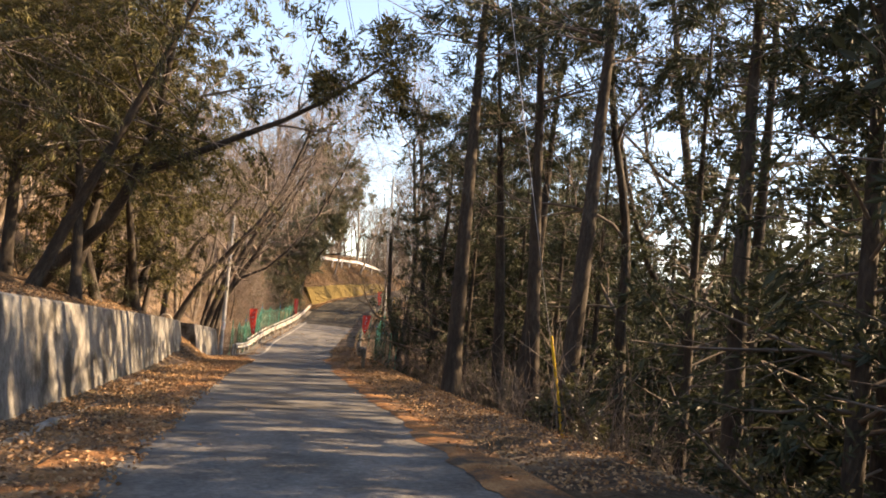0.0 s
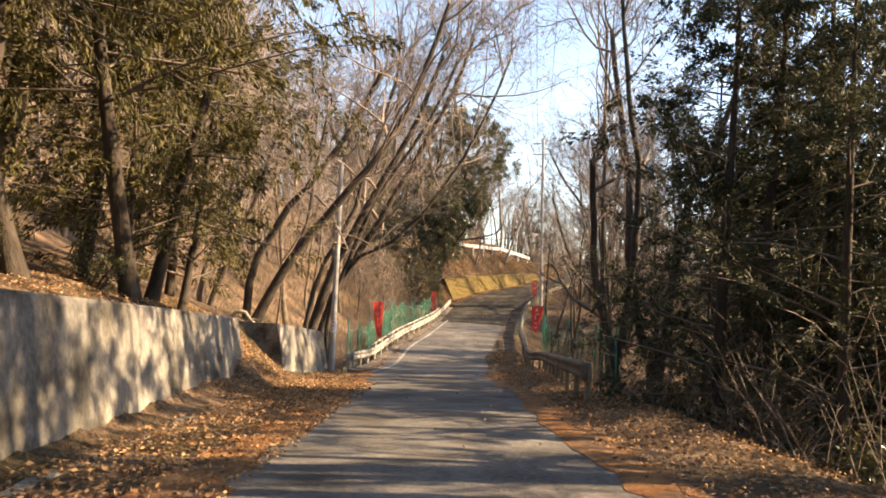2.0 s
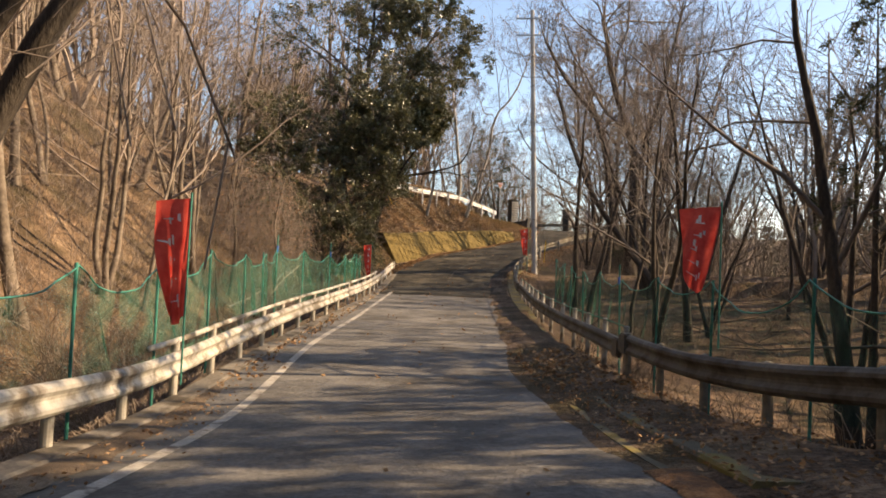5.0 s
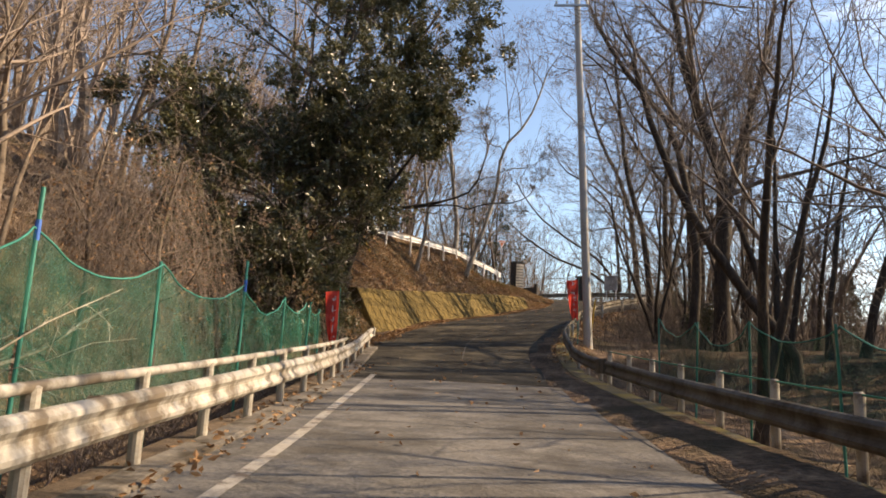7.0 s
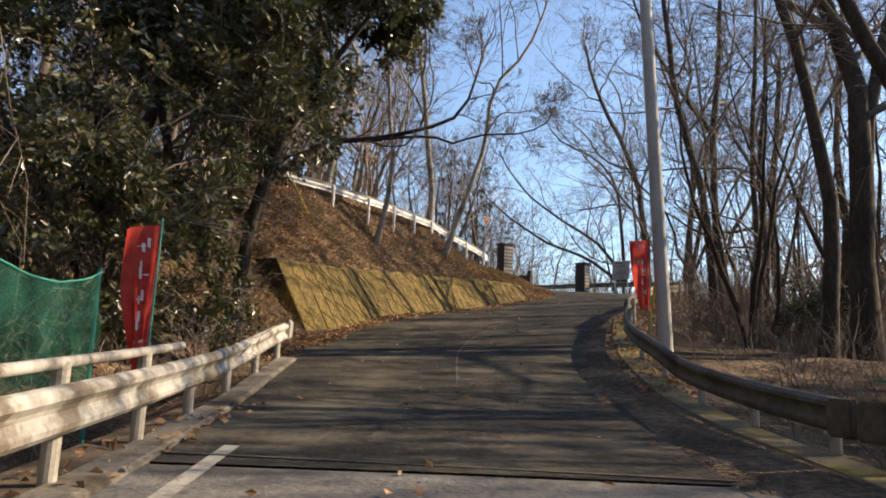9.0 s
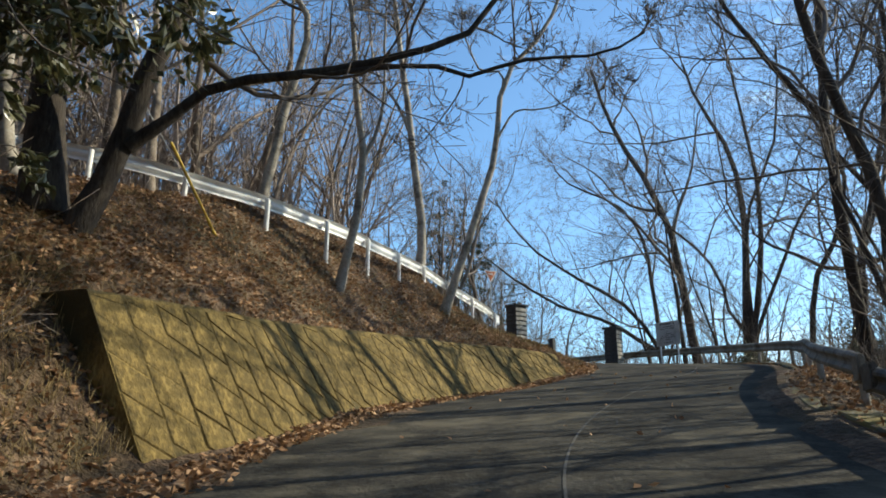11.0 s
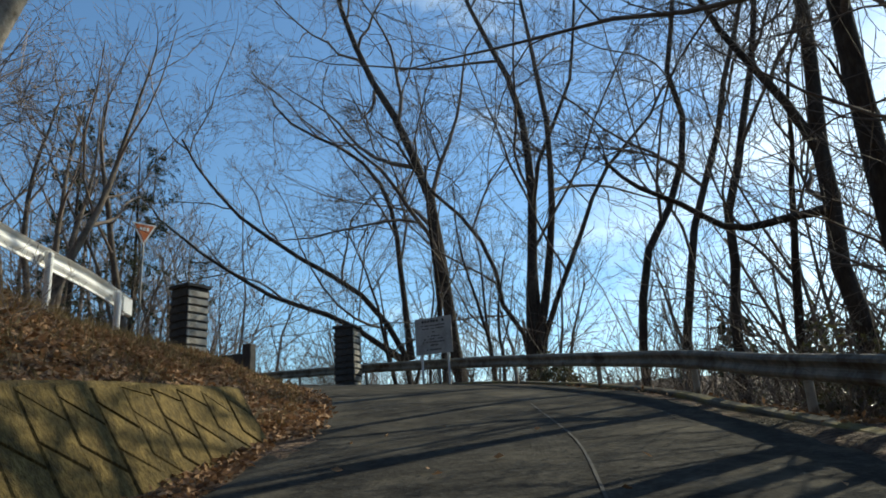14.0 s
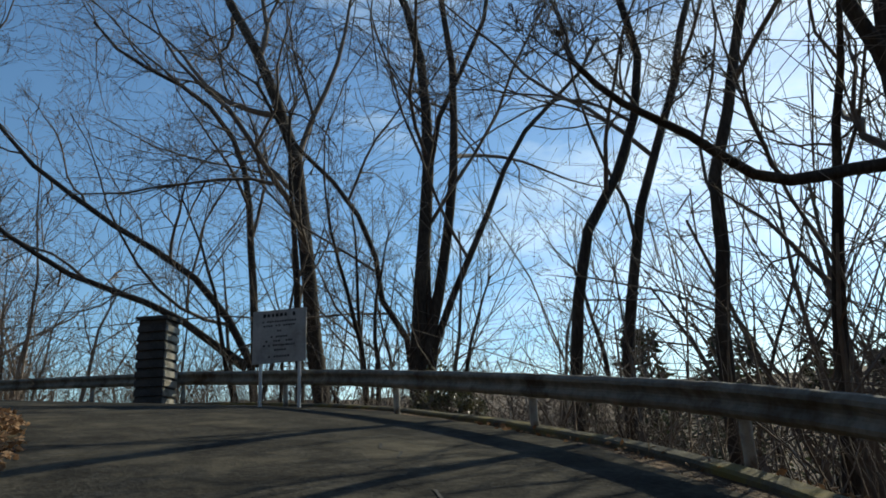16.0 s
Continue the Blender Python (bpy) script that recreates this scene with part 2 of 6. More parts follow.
CONCRETE = surface("weathered_concrete", [(0.32, (0.085, 0.080, 0.071)), (0.5, (0.20, 0.19, 0.17)), (0.68, (0.34, 0.325, 0.293))], 1.1, 14, 0.9, 0.4, 0.015, (0.055, 0.049, 0.038), 0.9, (0.48, 0.62), stretch=(1, 1, 0.7))
KERB = surface("mossy_kerb", [(0.3, (0.055, 0.05, 0.037)), (0.5, (0.12, 0.105, 0.07)), (0.7, (0.21, 0.185, 0.12))], 1.3, 25, 0.9, 0.6, 0.02, (0.19, 0.15, 0.045), 1.3, (0.46, 0.60))
MOSSWALL = surface("mossy_concrete_panel", [(0.34, (0.045, 0.034, 0.015)), (0.5, (0.15, 0.105, 0.033)), (0.64, (0.32, 0.228, 0.080))], 1.7, 16, 0.95, 0.9, 0.035, (0.055, 0.043, 0.018), 1.0, (0.44, 0.62), stretch=(1, 1, 0.5))
RAIL = surface("old_white_rail_paint", [(0.3, (0.26, 0.24, 0.20)), (0.5, (0.44, 0.42, 0.37)), (0.7, (0.60, 0.58, 0.53))], 1.4, 9, 0.6, 0.2, 0.005, (0.14, 0.115, 0.085), 2.3, (0.45, 0.60), spec=0.4)
RAIL_NEW = surface("white_rail_paint", [(0.3, (0.66, 0.65, 0.62)), (0.6, (0.80, 0.79, 0.76))], 0.8, 9, 0.45, 0.1, 0.004, spec=0.5)
# dirty galvanised beam, darkened too for the shade on its road side
RAIL_SHADED = surface("shaded_galvanised_rail", [(0.3, (0.06, 0.056, 0.048)), (0.5, (0.12, 0.112, 0.095)), (0.7, (0.21, 0.198, 0.168))], 1.2, 9, 0.7, 0.2, 0.005, (0.05, 0.038, 0.026), 1.4, (0.48, 0.66), spec=0.25)
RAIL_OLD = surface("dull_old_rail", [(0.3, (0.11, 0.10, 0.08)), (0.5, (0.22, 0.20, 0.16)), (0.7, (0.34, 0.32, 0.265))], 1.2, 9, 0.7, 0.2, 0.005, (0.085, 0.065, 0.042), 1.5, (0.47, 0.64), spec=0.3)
LINE_PAINT = surface("worn_white_line", [(0.3, (0.17, 0.155, 0.135)), (0.5, (0.36, 0.335, 0.29)), (0.7, (0.50, 0.475, 0.42))], 2.5, 30, 0.8, 0.3, 0.006, (0.12, 0.10, 0.085), 2.4, (0.52, 0.62))
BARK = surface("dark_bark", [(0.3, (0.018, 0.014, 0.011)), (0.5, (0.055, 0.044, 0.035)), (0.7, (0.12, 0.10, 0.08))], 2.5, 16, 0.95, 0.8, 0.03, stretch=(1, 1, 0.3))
# pale bark, its colour raised further to stand in for sun on the trunks
BARK_PALE_SUNLIT = surface("pale_sunlit_bark", [(0.3, (0.13, 0.112, 0.088)), (0.5, (0.33, 0.29, 0.235)), (0.7, (0.52, 0.47, 0.40))], 2.0, 14, 0.9, 0.6, 0.02, (0.07, 0.055, 0.04), 1.1, (0.52, 0.66))
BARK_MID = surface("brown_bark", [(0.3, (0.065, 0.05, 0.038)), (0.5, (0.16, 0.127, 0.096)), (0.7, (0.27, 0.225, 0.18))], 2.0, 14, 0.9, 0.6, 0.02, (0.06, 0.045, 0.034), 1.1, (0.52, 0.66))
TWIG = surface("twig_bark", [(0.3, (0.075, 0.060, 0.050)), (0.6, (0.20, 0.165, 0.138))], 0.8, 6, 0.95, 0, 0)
# tan copy of the twig bark with low sunlight put into its colour
TWIG_SUNLIT_TAN = surface("sunlit_twig_bark", [(0.3, (0.13, 0.102, 0.083)), (0.6, (0.31, 0.25, 0.205))], 0.8, 6, 0.95, 0, 0)


def leaf_material(name, a, b, rough=0.6, spec=0.3, through_light=0.25):
    m, t, p = mat(name, rough, 0, spec)
    g = node(t, "ShaderNodeNewGeometry")
    c = ramp(t, g.outputs["Random Per Island"], [(0.0, a), (1.0, b)]).outputs[0]
    t.links.new(c, p.inputs["Base Color"])
    tr = node(t, "ShaderNodeBsdfTranslucent")
    t.links.new(c, tr.inputs[0])
    mx = node(t, "ShaderNodeMixShader")
    mx.inputs[0].default_value = through_light
    out = t.nodes["Material Output"]
    t.links.new(p.outputs[0], mx.inputs[1])
    t.links.new(tr.outputs[0], mx.inputs[2])
    t.links.new(mx.outputs[0], out.inputs[0])
    return m


CEDAR_LEAF = leaf_material("cedar_foliage", (0.032, 0.034, 0.013), (0.14, 0.12, 0.038))
PINE_LEAF = leaf_material("pine_needles", (0.022, 0.030, 0.017), (0.075, 0.082, 0.040))
BROAD_LEAF = leaf_material("glossy_evergreen_leaf", (0.026, 0.036, 0.015), (0.145, 0.135, 0.06), 0.32, 0.6, 0.22)
DRY_LEAF = leaf_material("dry_brown_leaf", (0.15, 0.076, 0.038), (0.52, 0.33, 0.185), 0.8, 0.2, 0.15)
GRASS = leaf_material("dry_grass", (0.13, 0.095, 0.045), (0.34, 0.25, 0.12), 0.8, 0.2, 0.25)


# ---- mesh helpers ----
def mesh_object(name, verts, faces, material, parent=None, label="", smooth=False):
    me = bpy.data.meshes.new(name)
    me.from_pydata([tuple(v) for v in verts] if not isinstance(verts, np.ndarray) else verts.tolist(), [], faces if isinstance(faces, list) else faces.tolist())
    me.update()
    if smooth:
        me.polygons.foreach_set("use_smooth", [True] * len(me.polygons))
    me.materials.append(material)
    ob = new(name, me)
    if parent is not None:
        ob.parent = parent
    if label:
        ob["label"] = label
    return ob


def part(name, bm, material, parent, label="", smooth=False):
    me = bpy.data.meshes.new(name)
    bm.to_mesh(me)
    bm.free()
    if smooth:
        me.polygons.foreach_set("use_smooth", [True] * len(me.polygons))
    me.materials.append(material)
    ob = new(name, me)
    if parent is not None:
        ob.parent = parent
    if label:
        ob["label"] = label
    return ob


def empty(name, place=(0, 0, 0), turn=0.0):
    ob = new(name)
    ob.matrix_basis = pose(*place, 0, 0, turn)
    ob.empty_display_size = 0.2
    return ob


def box(bm, centre, size, turn=None, bevel=0.0):
    m = Matrix.Translation(centre) @ (turn or Matrix.Identity(4)) @ Matrix.Diagonal((*size, 1))
    made = bmesh.ops.create_cube(bm, size=1, matrix=m)["verts"]
    if bevel:
        edges = {e for v in made for e in v.link_edges}
        bmesh.ops.bevel(bm, geom=list(edges), offset=bevel, segments=2, affect="EDGES")
    return bm


def rod(bm, a, b, r0, r1=None, sides=10):
    a, b = Vector(a), Vector(b)
    turn = (b - a).to_track_quat("Z", "Y").to_matrix().to_4x4()
    bmesh.ops.create_cone(bm, cap_ends=True, segments=sides, radius1=r0, radius2=r0 if r1 is None else r1, depth=(b - a).length, matrix=Matrix.Translation((a + b) / 2) @ turn)
    return bm


def sweep(points, profile, closed=True):
    """A profile of (side, up) carried along a line of places; side is to the line's right."""
    p = np.asarray(points, float)
    d = np.gradient(p[:, :2], axis=0)
    d /= np.linalg.norm(d, axis=1)[:, None]
    right = np.c_[d[:, 1], -d[:, 0]]
    prof = np.asarray(profile, float)
    v = np.concatenate([np.c_[q[:2] + np.outer(prof[:, 0], r), q[2] + prof[:, 1]] for q, r in zip(p, right)])
    n, m = len(p), len(prof)
    faces = [(i * m + j, i * m + (j + 1) % m, (i + 1) * m + (j + 1) % m, (i + 1) * m + j) for i in range(n - 1) for j in range(m if closed else m - 1)]
    if closed:
        faces += [tuple(range(m - 1, -1, -1)), tuple(range((n - 1) * m, n * m))]
    return v, faces


def along(points, step, even=False):
    """Places every step metres along a rounded line; even: spread so that the last is its end."""
    p = smooth_line(np.asarray(points, float), 6)
    a = np.r_[0, np.cumsum(np.linalg.norm(np.diff(p[:, :2], axis=0), axis=1))]
    s = np.linspace(0, a[-1], round(a[-1] / step) + 1) if even else np.arange(0, a[-1] + 1e-6, step)
    return np.c_[tuple(np.interp(s, a, p[:, k]) for k in range(p.shape[1]))]


# ---- ground, road ----
def graded(lo, hi, fine_lo, fine_hi, fine, growth=1.22):
    out = list(np.arange(fine_lo, fine_hi + 1e-6, fine))
    step, v = fine, fine_hi
    while v < hi:
        step *= growth
        v += step
        out.append(v)
    step, v = fine, fine_lo
    while v > lo:
        step *= growth
        v -= step
        out.insert(0, v)
    return np.array(out)


def rough_noise(x, y, seed):
    """Cheap rolling noise from a few sines."""
    r = np.random.RandomState(seed)
    z = np.zeros_like(x)
    for k in range(10):
        f = 0.5 * 1.45 ** k
        a = r.uniform(0, 6.28)
        z += np.sin(f * (x * math.cos(a) + y * math.sin(a)) + r.uniform(0, 6.28)) / (1 + k)
    return z


def build_ground():
    gx, gy = graded(-600, 600, -18, 9, 0.34), graded(-500, 900, -36, 92, 0.45)
    xx, yy = np.meshgrid(gx, gy)
    x, y = xx.ravel(), yy.ravel()
    s, off, z = locate(x, y)
    g = ground_z(x, y)
    away = np.clip((np.abs(off - 0.6) - 3.2) / 3, 0, 1)
    g = g + rough_noise(x, y, 3) * 0.05 * (0.15 + away)
    g = np.where((off > -2.3) & (off < 3.3), g - 0.07, g)
    n = len(gx)
    idx = np.arange(len(x)).reshape(len(gy), n)
    f = np.stack([idx[:-1, :-1], idx[:-1, 1:], idx[1:, 1:], idx[1:, :-1]], -1).reshape(-1, 4)
    ob = mesh_object("ground", np.c_[x, y, g], f, GROUND, smooth=True)
    return tagged(ob, "hilly woodland floor under brown fallen leaves", "ground", kind="structure")


build_ground()


def edge_left(s):
    return np.interp(s, arc_at(np.array([-60, 0, 8, 14, 44, 52, 60, 70, 76])), [-1.75, -1.75, -2.0, -2.45, -2.25, -3.2, -3.2, -2.7, -2.5])


def edge_right(s):
    return np.interp(s, arc_at(np.array([-60, -5, 8, 14, 24, 33, 38, 46, 52, 60, 70, 76])), [2.3, 2.1, 2.2, 2.8, 3.4, 3.62, 3.7, 3.75, 3.55, 3.4, 3.5, 4.0])


def build_road(name, y0, y1, material, label, lift):
    ss = np.arange(arc_at(y0), arc_at(y1), 0.5)
    verts, n = [], 11
    for s in ss:
        for u in np.linspace(0, 1, n):
            off = edge_left(s) * (1 - u) + edge_right(s) * u
            x, y, z = spot(s, off)
            wob = 0.10 * math.sin(s * 1.7 + (0 if u < 0.5 else 2)) * math.sin(s * 0.63) if u in (0, 1) else 0
            px, py, _ = spot(s, off + wob)
            verts.append((px, py, z + off * crossfall(s) + 0.012 - 0.02 * abs(u - 0.5) + lift))
    faces = [(i * n + j, i * n + j + 1, (i + 1) * n + j + 1, (i + 1) * n + j) for i in range(len(ss) - 1) for j in range(n - 1)]
    return tagged(mesh_object(name, verts, faces, material, smooth=True), label, "road", kind="structure")


build_road("road", -90, 41.0, ASPHALT, "narrow grey asphalt road, worn and patched", 0.0)
build_road("road", 40.6, 112, SHADED_PAVING, "old brownish paving on the upper bend, darkened for tree shade", 0.004)


def ribbon(name, line, width, material, lift, label, category):
    """A flat band of paint a few millimetres over the road."""
    p = along(line, 0.4)
    z = road_z(p[:, 0], p[:, 1]) + lift
    v, f = sweep(np.c_[p[:, :2], z], [(-width / 2, 0), (width / 2, 0)], closed=False)
    ob = mesh_object(name, v, f, material)
    return tagged(ob, label, category, kind="structure")


ribbon("road_line", [(-6.45, 5.6), (-6.7, 7.2), (-7.22, 11.5), (-8.2, 18), (-9.08, 23.1), (-9.45, 25.8), (-9.93, 31.5), (-10.39, 36.2), (-10.9, 41.5)], 0.15, LINE_PAINT, 0.016, "worn white edge line on the asphalt", "road line")

DUST = surface("orange_leaf_dust", [(0.34, (0.08, 0.035, 0.016)), (0.5, (0.29, 0.13, 0.05)), (0.66, (0.50, 0.27, 0.12))], 1.6, 30, 0.95, 0.9, 0.03, (0.09, 0.06, 0.04), 1.7, (0.47, 0.6))


DIRT = surface("brown_road_dirt", [(0.34, (0.06, 0.043, 0.031)), (0.5, (0.15, 0.11, 0.076)), (0.66, (0.26, 0.195, 0.135))], 1.6, 30, 0.95, 0.9, 0.03, (0.08, 0.06, 0.045), 1.7, (0.47, 0.6))


def dust_strip(y0, y1, side, width, label, material=DUST):
    """Crumbled leaves lying over the edge of the asphalt, with a ragged inner edge."""
    rng = np.random.RandomState(int(y0 * 7 + side * 3) % 1000)
    ss = np.arange(arc_at(y0), arc_at(y1), 0.12)
    wob = np.convolve(rng.normal(size=len(ss) + 24), np.ones(25) / 25, "valid") * 1.5 + 0.35 * np.convolve(rng.normal(size=len(ss) + 4), np.ones(5) / 5, "valid")
    inner = np.clip(width * (0.55 + 0.8 * wob), 0.03, width * 1.6)
    edge = edge_left(ss) if side < 0 else edge_right(ss)
    verts = []
    for u, lift in ((-0.45, 0.02), (0.0, 0.032), (0.5, 0.026), (1.0, 0.012)):
        off = edge - side * inner * u if u > 0 else edge - side * u
        x, y, z = spot(ss, off)
        verts.append(np.c_[x, y, z + off * crossfall(ss) + lift])
    n = len(ss)
    faces = [(j * n + i, j * n + i + 1, (j + 1) * n + i + 1, (j + 1) * n + i) for j in range(3) for i in range(n - 1)]
    return tagged(mesh_object("leaf_dust", np.concatenate(verts), faces, material, smooth=True), label, "leaf dust", kind="structure")


dust_strip(-40, 13.5, -1, 0.42, "orange crumbled leaves over the road's edge")
dust_strip(-40, 14, 1, 0.30, "orange crumbled leaves over the road's edge")
dust_strip(13.5, 44, -1, 0.26, "thin brown dirt beside the edge line", DIRT)

RAIL_R = [(1.22, -1.1), (0.40, 4.2), (-0.9, 13.75), (-1.5, 16.1), (-2.5, 22), (-3.36, 28.4), (-3.9, 31.8), (-4.28, 35), (-4.62, 38.5), (-4.95, 41.5), (-5.1, 43), (-5.32, 46.5), (-5.35, 49), (-5.03, 51.6),
          (-4.3, 55), (-3.1, 58.7), (-1.5, 62.5), (0.3, 66.6), (1.6, 70), (2.15, 73), (2.25, 76), (1.9, 79.5), (1.1, 82.5), (-0.4, 86), (-2.6, 90), (-7, 95), (-15, 101)]
RAIL_L = [(-8.2, 11.6), (-8.8, 14.4), (-9.6, 20), (-10.3, 25.4), (-10.75, 30.7), (-11.15, 36.5), (-11.5, 40), (-11.95, 43.5), (-12.38, 48.6)]


def build_kerb():
    """A flat mossy gutter strip beside the asphalt and a low concrete upstand under the guardrail."""
    rng = np.random.RandomState(12)
    for y0, y1, label, profile, shift, wob in (
            (13, 56, "flat gutter strip of concrete with yellow moss", [(-0.02, -0.2), (-0.02, 0.022), (0.36, 0.030), (0.37, -0.2)], 0.0, 0.0),
            (13, 56.5, "low concrete kerb with yellow moss along the road", [(0.0, -0.25), (0.01, 0.085), (0.035, 0.115), (0.48, 0.125), (0.52, 0.09), (0.54, -0.35)], 0.37, 0.02),
            (56.5, 88, "narrow mossy kerb round the upper bend", [(0.0, -0.25), (0.02, 0.045), (0.06, 0.075), (0.26, 0.085), (0.32, 0.05), (0.34, -0.35)], 0.25, 0.05)):
        s = arc_at(np.arange(y0, y1, 0.5))
        off = edge_right(s) + shift + wob * np.convolve(rng.normal(size=len(s) + 2), np.ones(3) / 3, "valid")
        x, yy, z = spot(s, off)
        v, f = sweep(np.c_[x, yy, road_z(x, yy)], profile)
        tagged(mesh_object("kerb", v, f, KERB), label, "kerb", kind="structure")


build_kerb()

LEDGE = surface("worn_concrete_ledge", [(0.32, (0.075, 0.065, 0.052)), (0.5, (0.17, 0.15, 0.125)), (0.68, (0.27, 0.245, 0.205))], 1.3, 18, 0.9, 0.5, 0.02, (0.06, 0.048, 0.034), 1.4, (0.47, 0.62))


def build_left_kerb():
    p = along([(x + 0.10, y) for x, y in RAIL_L], 0.5)
    z = road_z(p[:, 0], p[:, 1])
    v, f = sweep(np.c_[p[:, :2], z], [(-0.20, -0.5), (-0.20, 0.045), (-0.17, 0.06), (0.12, 0.055), (0.17, 0.035), (0.18, -0.3)])
    return tagged(mesh_object("kerb", v, f, LEDGE), "low worn concrete kerb under the cream guardrail", "kerb", kind="structure")


build_left_kerb()

# ---- guardrails ----
CORD = surface("green_cord", [(0.3, (0.03, 0.17, 0.11)), (0.6, (0.06, 0.28, 0.19))], 2.0, 20, 0.7, 0.1, 0.004)
WAVE = [(0.00, 0.175), (0.035, 0.165), (0.075, 0.125), (0.08, 0.085), (0.04, 0.035), (0.03, 0.0), (0.04, -0.035), (0.08, -0.085), (0.075, -0.125), (0.035, -0.165), (0.0, -0.175)]


def wave_profile(side):
    """The corrugated beam's section, a thin closed shell; side: +1 bulges to the line's right."""
    front = [(side * a, b) for a, b in WAVE]
    back = [(side * (a - 0.012), b) for a, b in WAVE[::-1]]
    return front + back


def guardrail(name, line, side, step, beam_z, post_top, beam_mat, post_mat, label, base_fn, pipe_z=None, pipe_from=0.0, pipe_to=1e9, post_r=0.062, start=0.0, post_base=-0.25, pipe_r=0.045, pipe_mat=None, pipe_label="round top pipe"):
    """Posts every step metres, beam sections of four metres, and a pipe on top where there is one."""
    root = empty(name, (line[0][0], line[0][1], 0))
    inv = Matrix.Translation((-line[0][0], -line[0][1], 0))
    p = along(line, 0.25)
    base = base_fn(p[:, 0], p[:, 1])
    k = max(1, round(4 / 0.25))
    for i in range(0, len(p) - 2, k):
        seg = slice(i, min(i + k + 1, len(p)))
        v, f = sweep(np.c_[p[seg, :2], base[seg] + beam_z], wave_profile(side))
        ob = mesh_object("beam", v, f, beam_mat, root, smooth=False)
        ob.matrix_parent_inverse = inv
    n = int(round(step / 0.25))
    first = int(round(start / 0.25))
    templates = {}
    for i in range(first, len(p), n):
        low = bool(pipe_z) and not pipe_from <= i * 0.25 <= pipe_to
        template = templates.get(low)
        if template is None:
            top = beam_z + 0.10 if low else post_top
            bm = rod(bmesh.new(), (0, 0, post_base), (0, 0, top), post_r, sides=12)
            rod(bm, (0, 0, top), (0, 0, top + 0.02), post_r * 1.02, post_r * 0.5, sides=12)
            box(bm, (side * 0.035, 0, beam_z), (0.09, 0.09, 0.2), bevel=0.01)
            template = templates[low] = part("post", bm, post_mat, root, smooth=False)
            ob = template
        else:
            ob = new("post", template.data)
            ob.parent = root
        d = p[min(i + 1, len(p) - 1)] - p[max(i - 1, 0)]
        turn = math.degrees(math.atan2(d[1], d[0])) - 90
        out = Vector((math.cos(radians(turn)), math.sin(radians(turn)))) * (-side * 0.085)
        ob.matrix_parent_inverse = inv
        ob.matrix_basis = pose(p[i, 0] + out.x, p[i, 1] + out.y, base[i], 0, 0, turn)
    for i, j in ((0, 1), (len(p) - 1, len(p) - 2)):
        d = p[j] - p[i]
        end = box(bmesh.new(), (side * 0.05 if i == 0 else -side * 0.05, 0.16, 0), (0.11, 0.42, 0.37), bevel=0.03)
        ob = part("end_piece", end, beam_mat, root, "blunt folded end plate", smooth=False)
        ob.matrix_parent_inverse = inv
        ob.matrix_basis = pose(p[i, 0], p[i, 1], base[i] + beam_z, 0, 0, math.degrees(math.atan2(d[1], d[0])) - 90)
    if pipe_z:
        a = np.arange(len(p)) * 0.25
        sel = (a >= pipe_from) & (a <= pipe_to)
        ring = [(pipe_r * math.cos(k * math.pi / 4) - side * 0.085, pipe_r * math.sin(k * math.pi / 4)) for k in range(8)]
        v, f = sweep(np.c_[p[sel, :2], base[sel] + pipe_z], ring)
        ob = mesh_object("top_pipe" if pipe_mat is None else "cord", v, f, pipe_mat or beam_mat, root, pipe_label, smooth=True)
        ob.matrix_parent_inverse = inv
    return tagged(root, label, "guardrail")


def rail_base_r(x, y):
    s, off, z = locate(x, y)
    return z + np.clip(off, -6, 6) * crossfall(s) + 0.1


guardrail("guardrail", RAIL_R[:5], -1, 1.85, 0.56, 0.73, RAIL_SHADED, RAIL_OLD, "weathered grey corrugated guardrail on short posts, beam darkened for shade", rail_base_r, post_r=0.057, start=0.5)
guardrail("guardrail", RAIL_R[4:10], -1, 1.85, 0.44, 0.84, RAIL_SHADED, RAIL, "weathered grey corrugated guardrail on pale posts, beam darkened for shade", rail_base_r, 0.83, 0, 60, post_r=0.057, pipe_r=0.012, pipe_mat=CORD, pipe_label="thin green cord")
guardrail("guardrail", RAIL_R[9:15], -1, 1.85, 0.44, 0.50, RAIL_SHADED, RAIL, "weathered grey corrugated guardrail inside the bend, beam darkened for shade", rail_base_r, post_r=0.057, start=0.5)
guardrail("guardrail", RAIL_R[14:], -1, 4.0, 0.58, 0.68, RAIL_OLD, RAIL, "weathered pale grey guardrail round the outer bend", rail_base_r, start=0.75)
guardrail("guardrail", RAIL_L, 1, 1.85, 0.56, 0.87, RAIL, RAIL, "cream painted corrugated guardrail with a top pipe", lambda x, y: road_z(x, y) - 0.0, 0.87, 6, 31)
HILL_RAIL = [(-27, 63.5), (-22, 60.8), (-18.2, 59.6), (-15.4, 60.8), (-13.5, 63), (-12.2, 65.8), (-11.0, 69), (-9.9, 71.5), (-8.8, 73.4), (-8.1, 75.0)]
guardrail("guardrail", HILL_RAIL, -1, 2.0, 0.60, 0.66, RAIL_NEW, RAIL_NEW, "white guardrail along the upper road on the bank", lambda x, y: np.interp(x, [q[0] for q in HILL_RAIL], [8.0, 7.0, 5.98, 5.55, 5.45, 5.55, 5.7, 5.5, 5.25, 5.05]), post_base=-1.3)


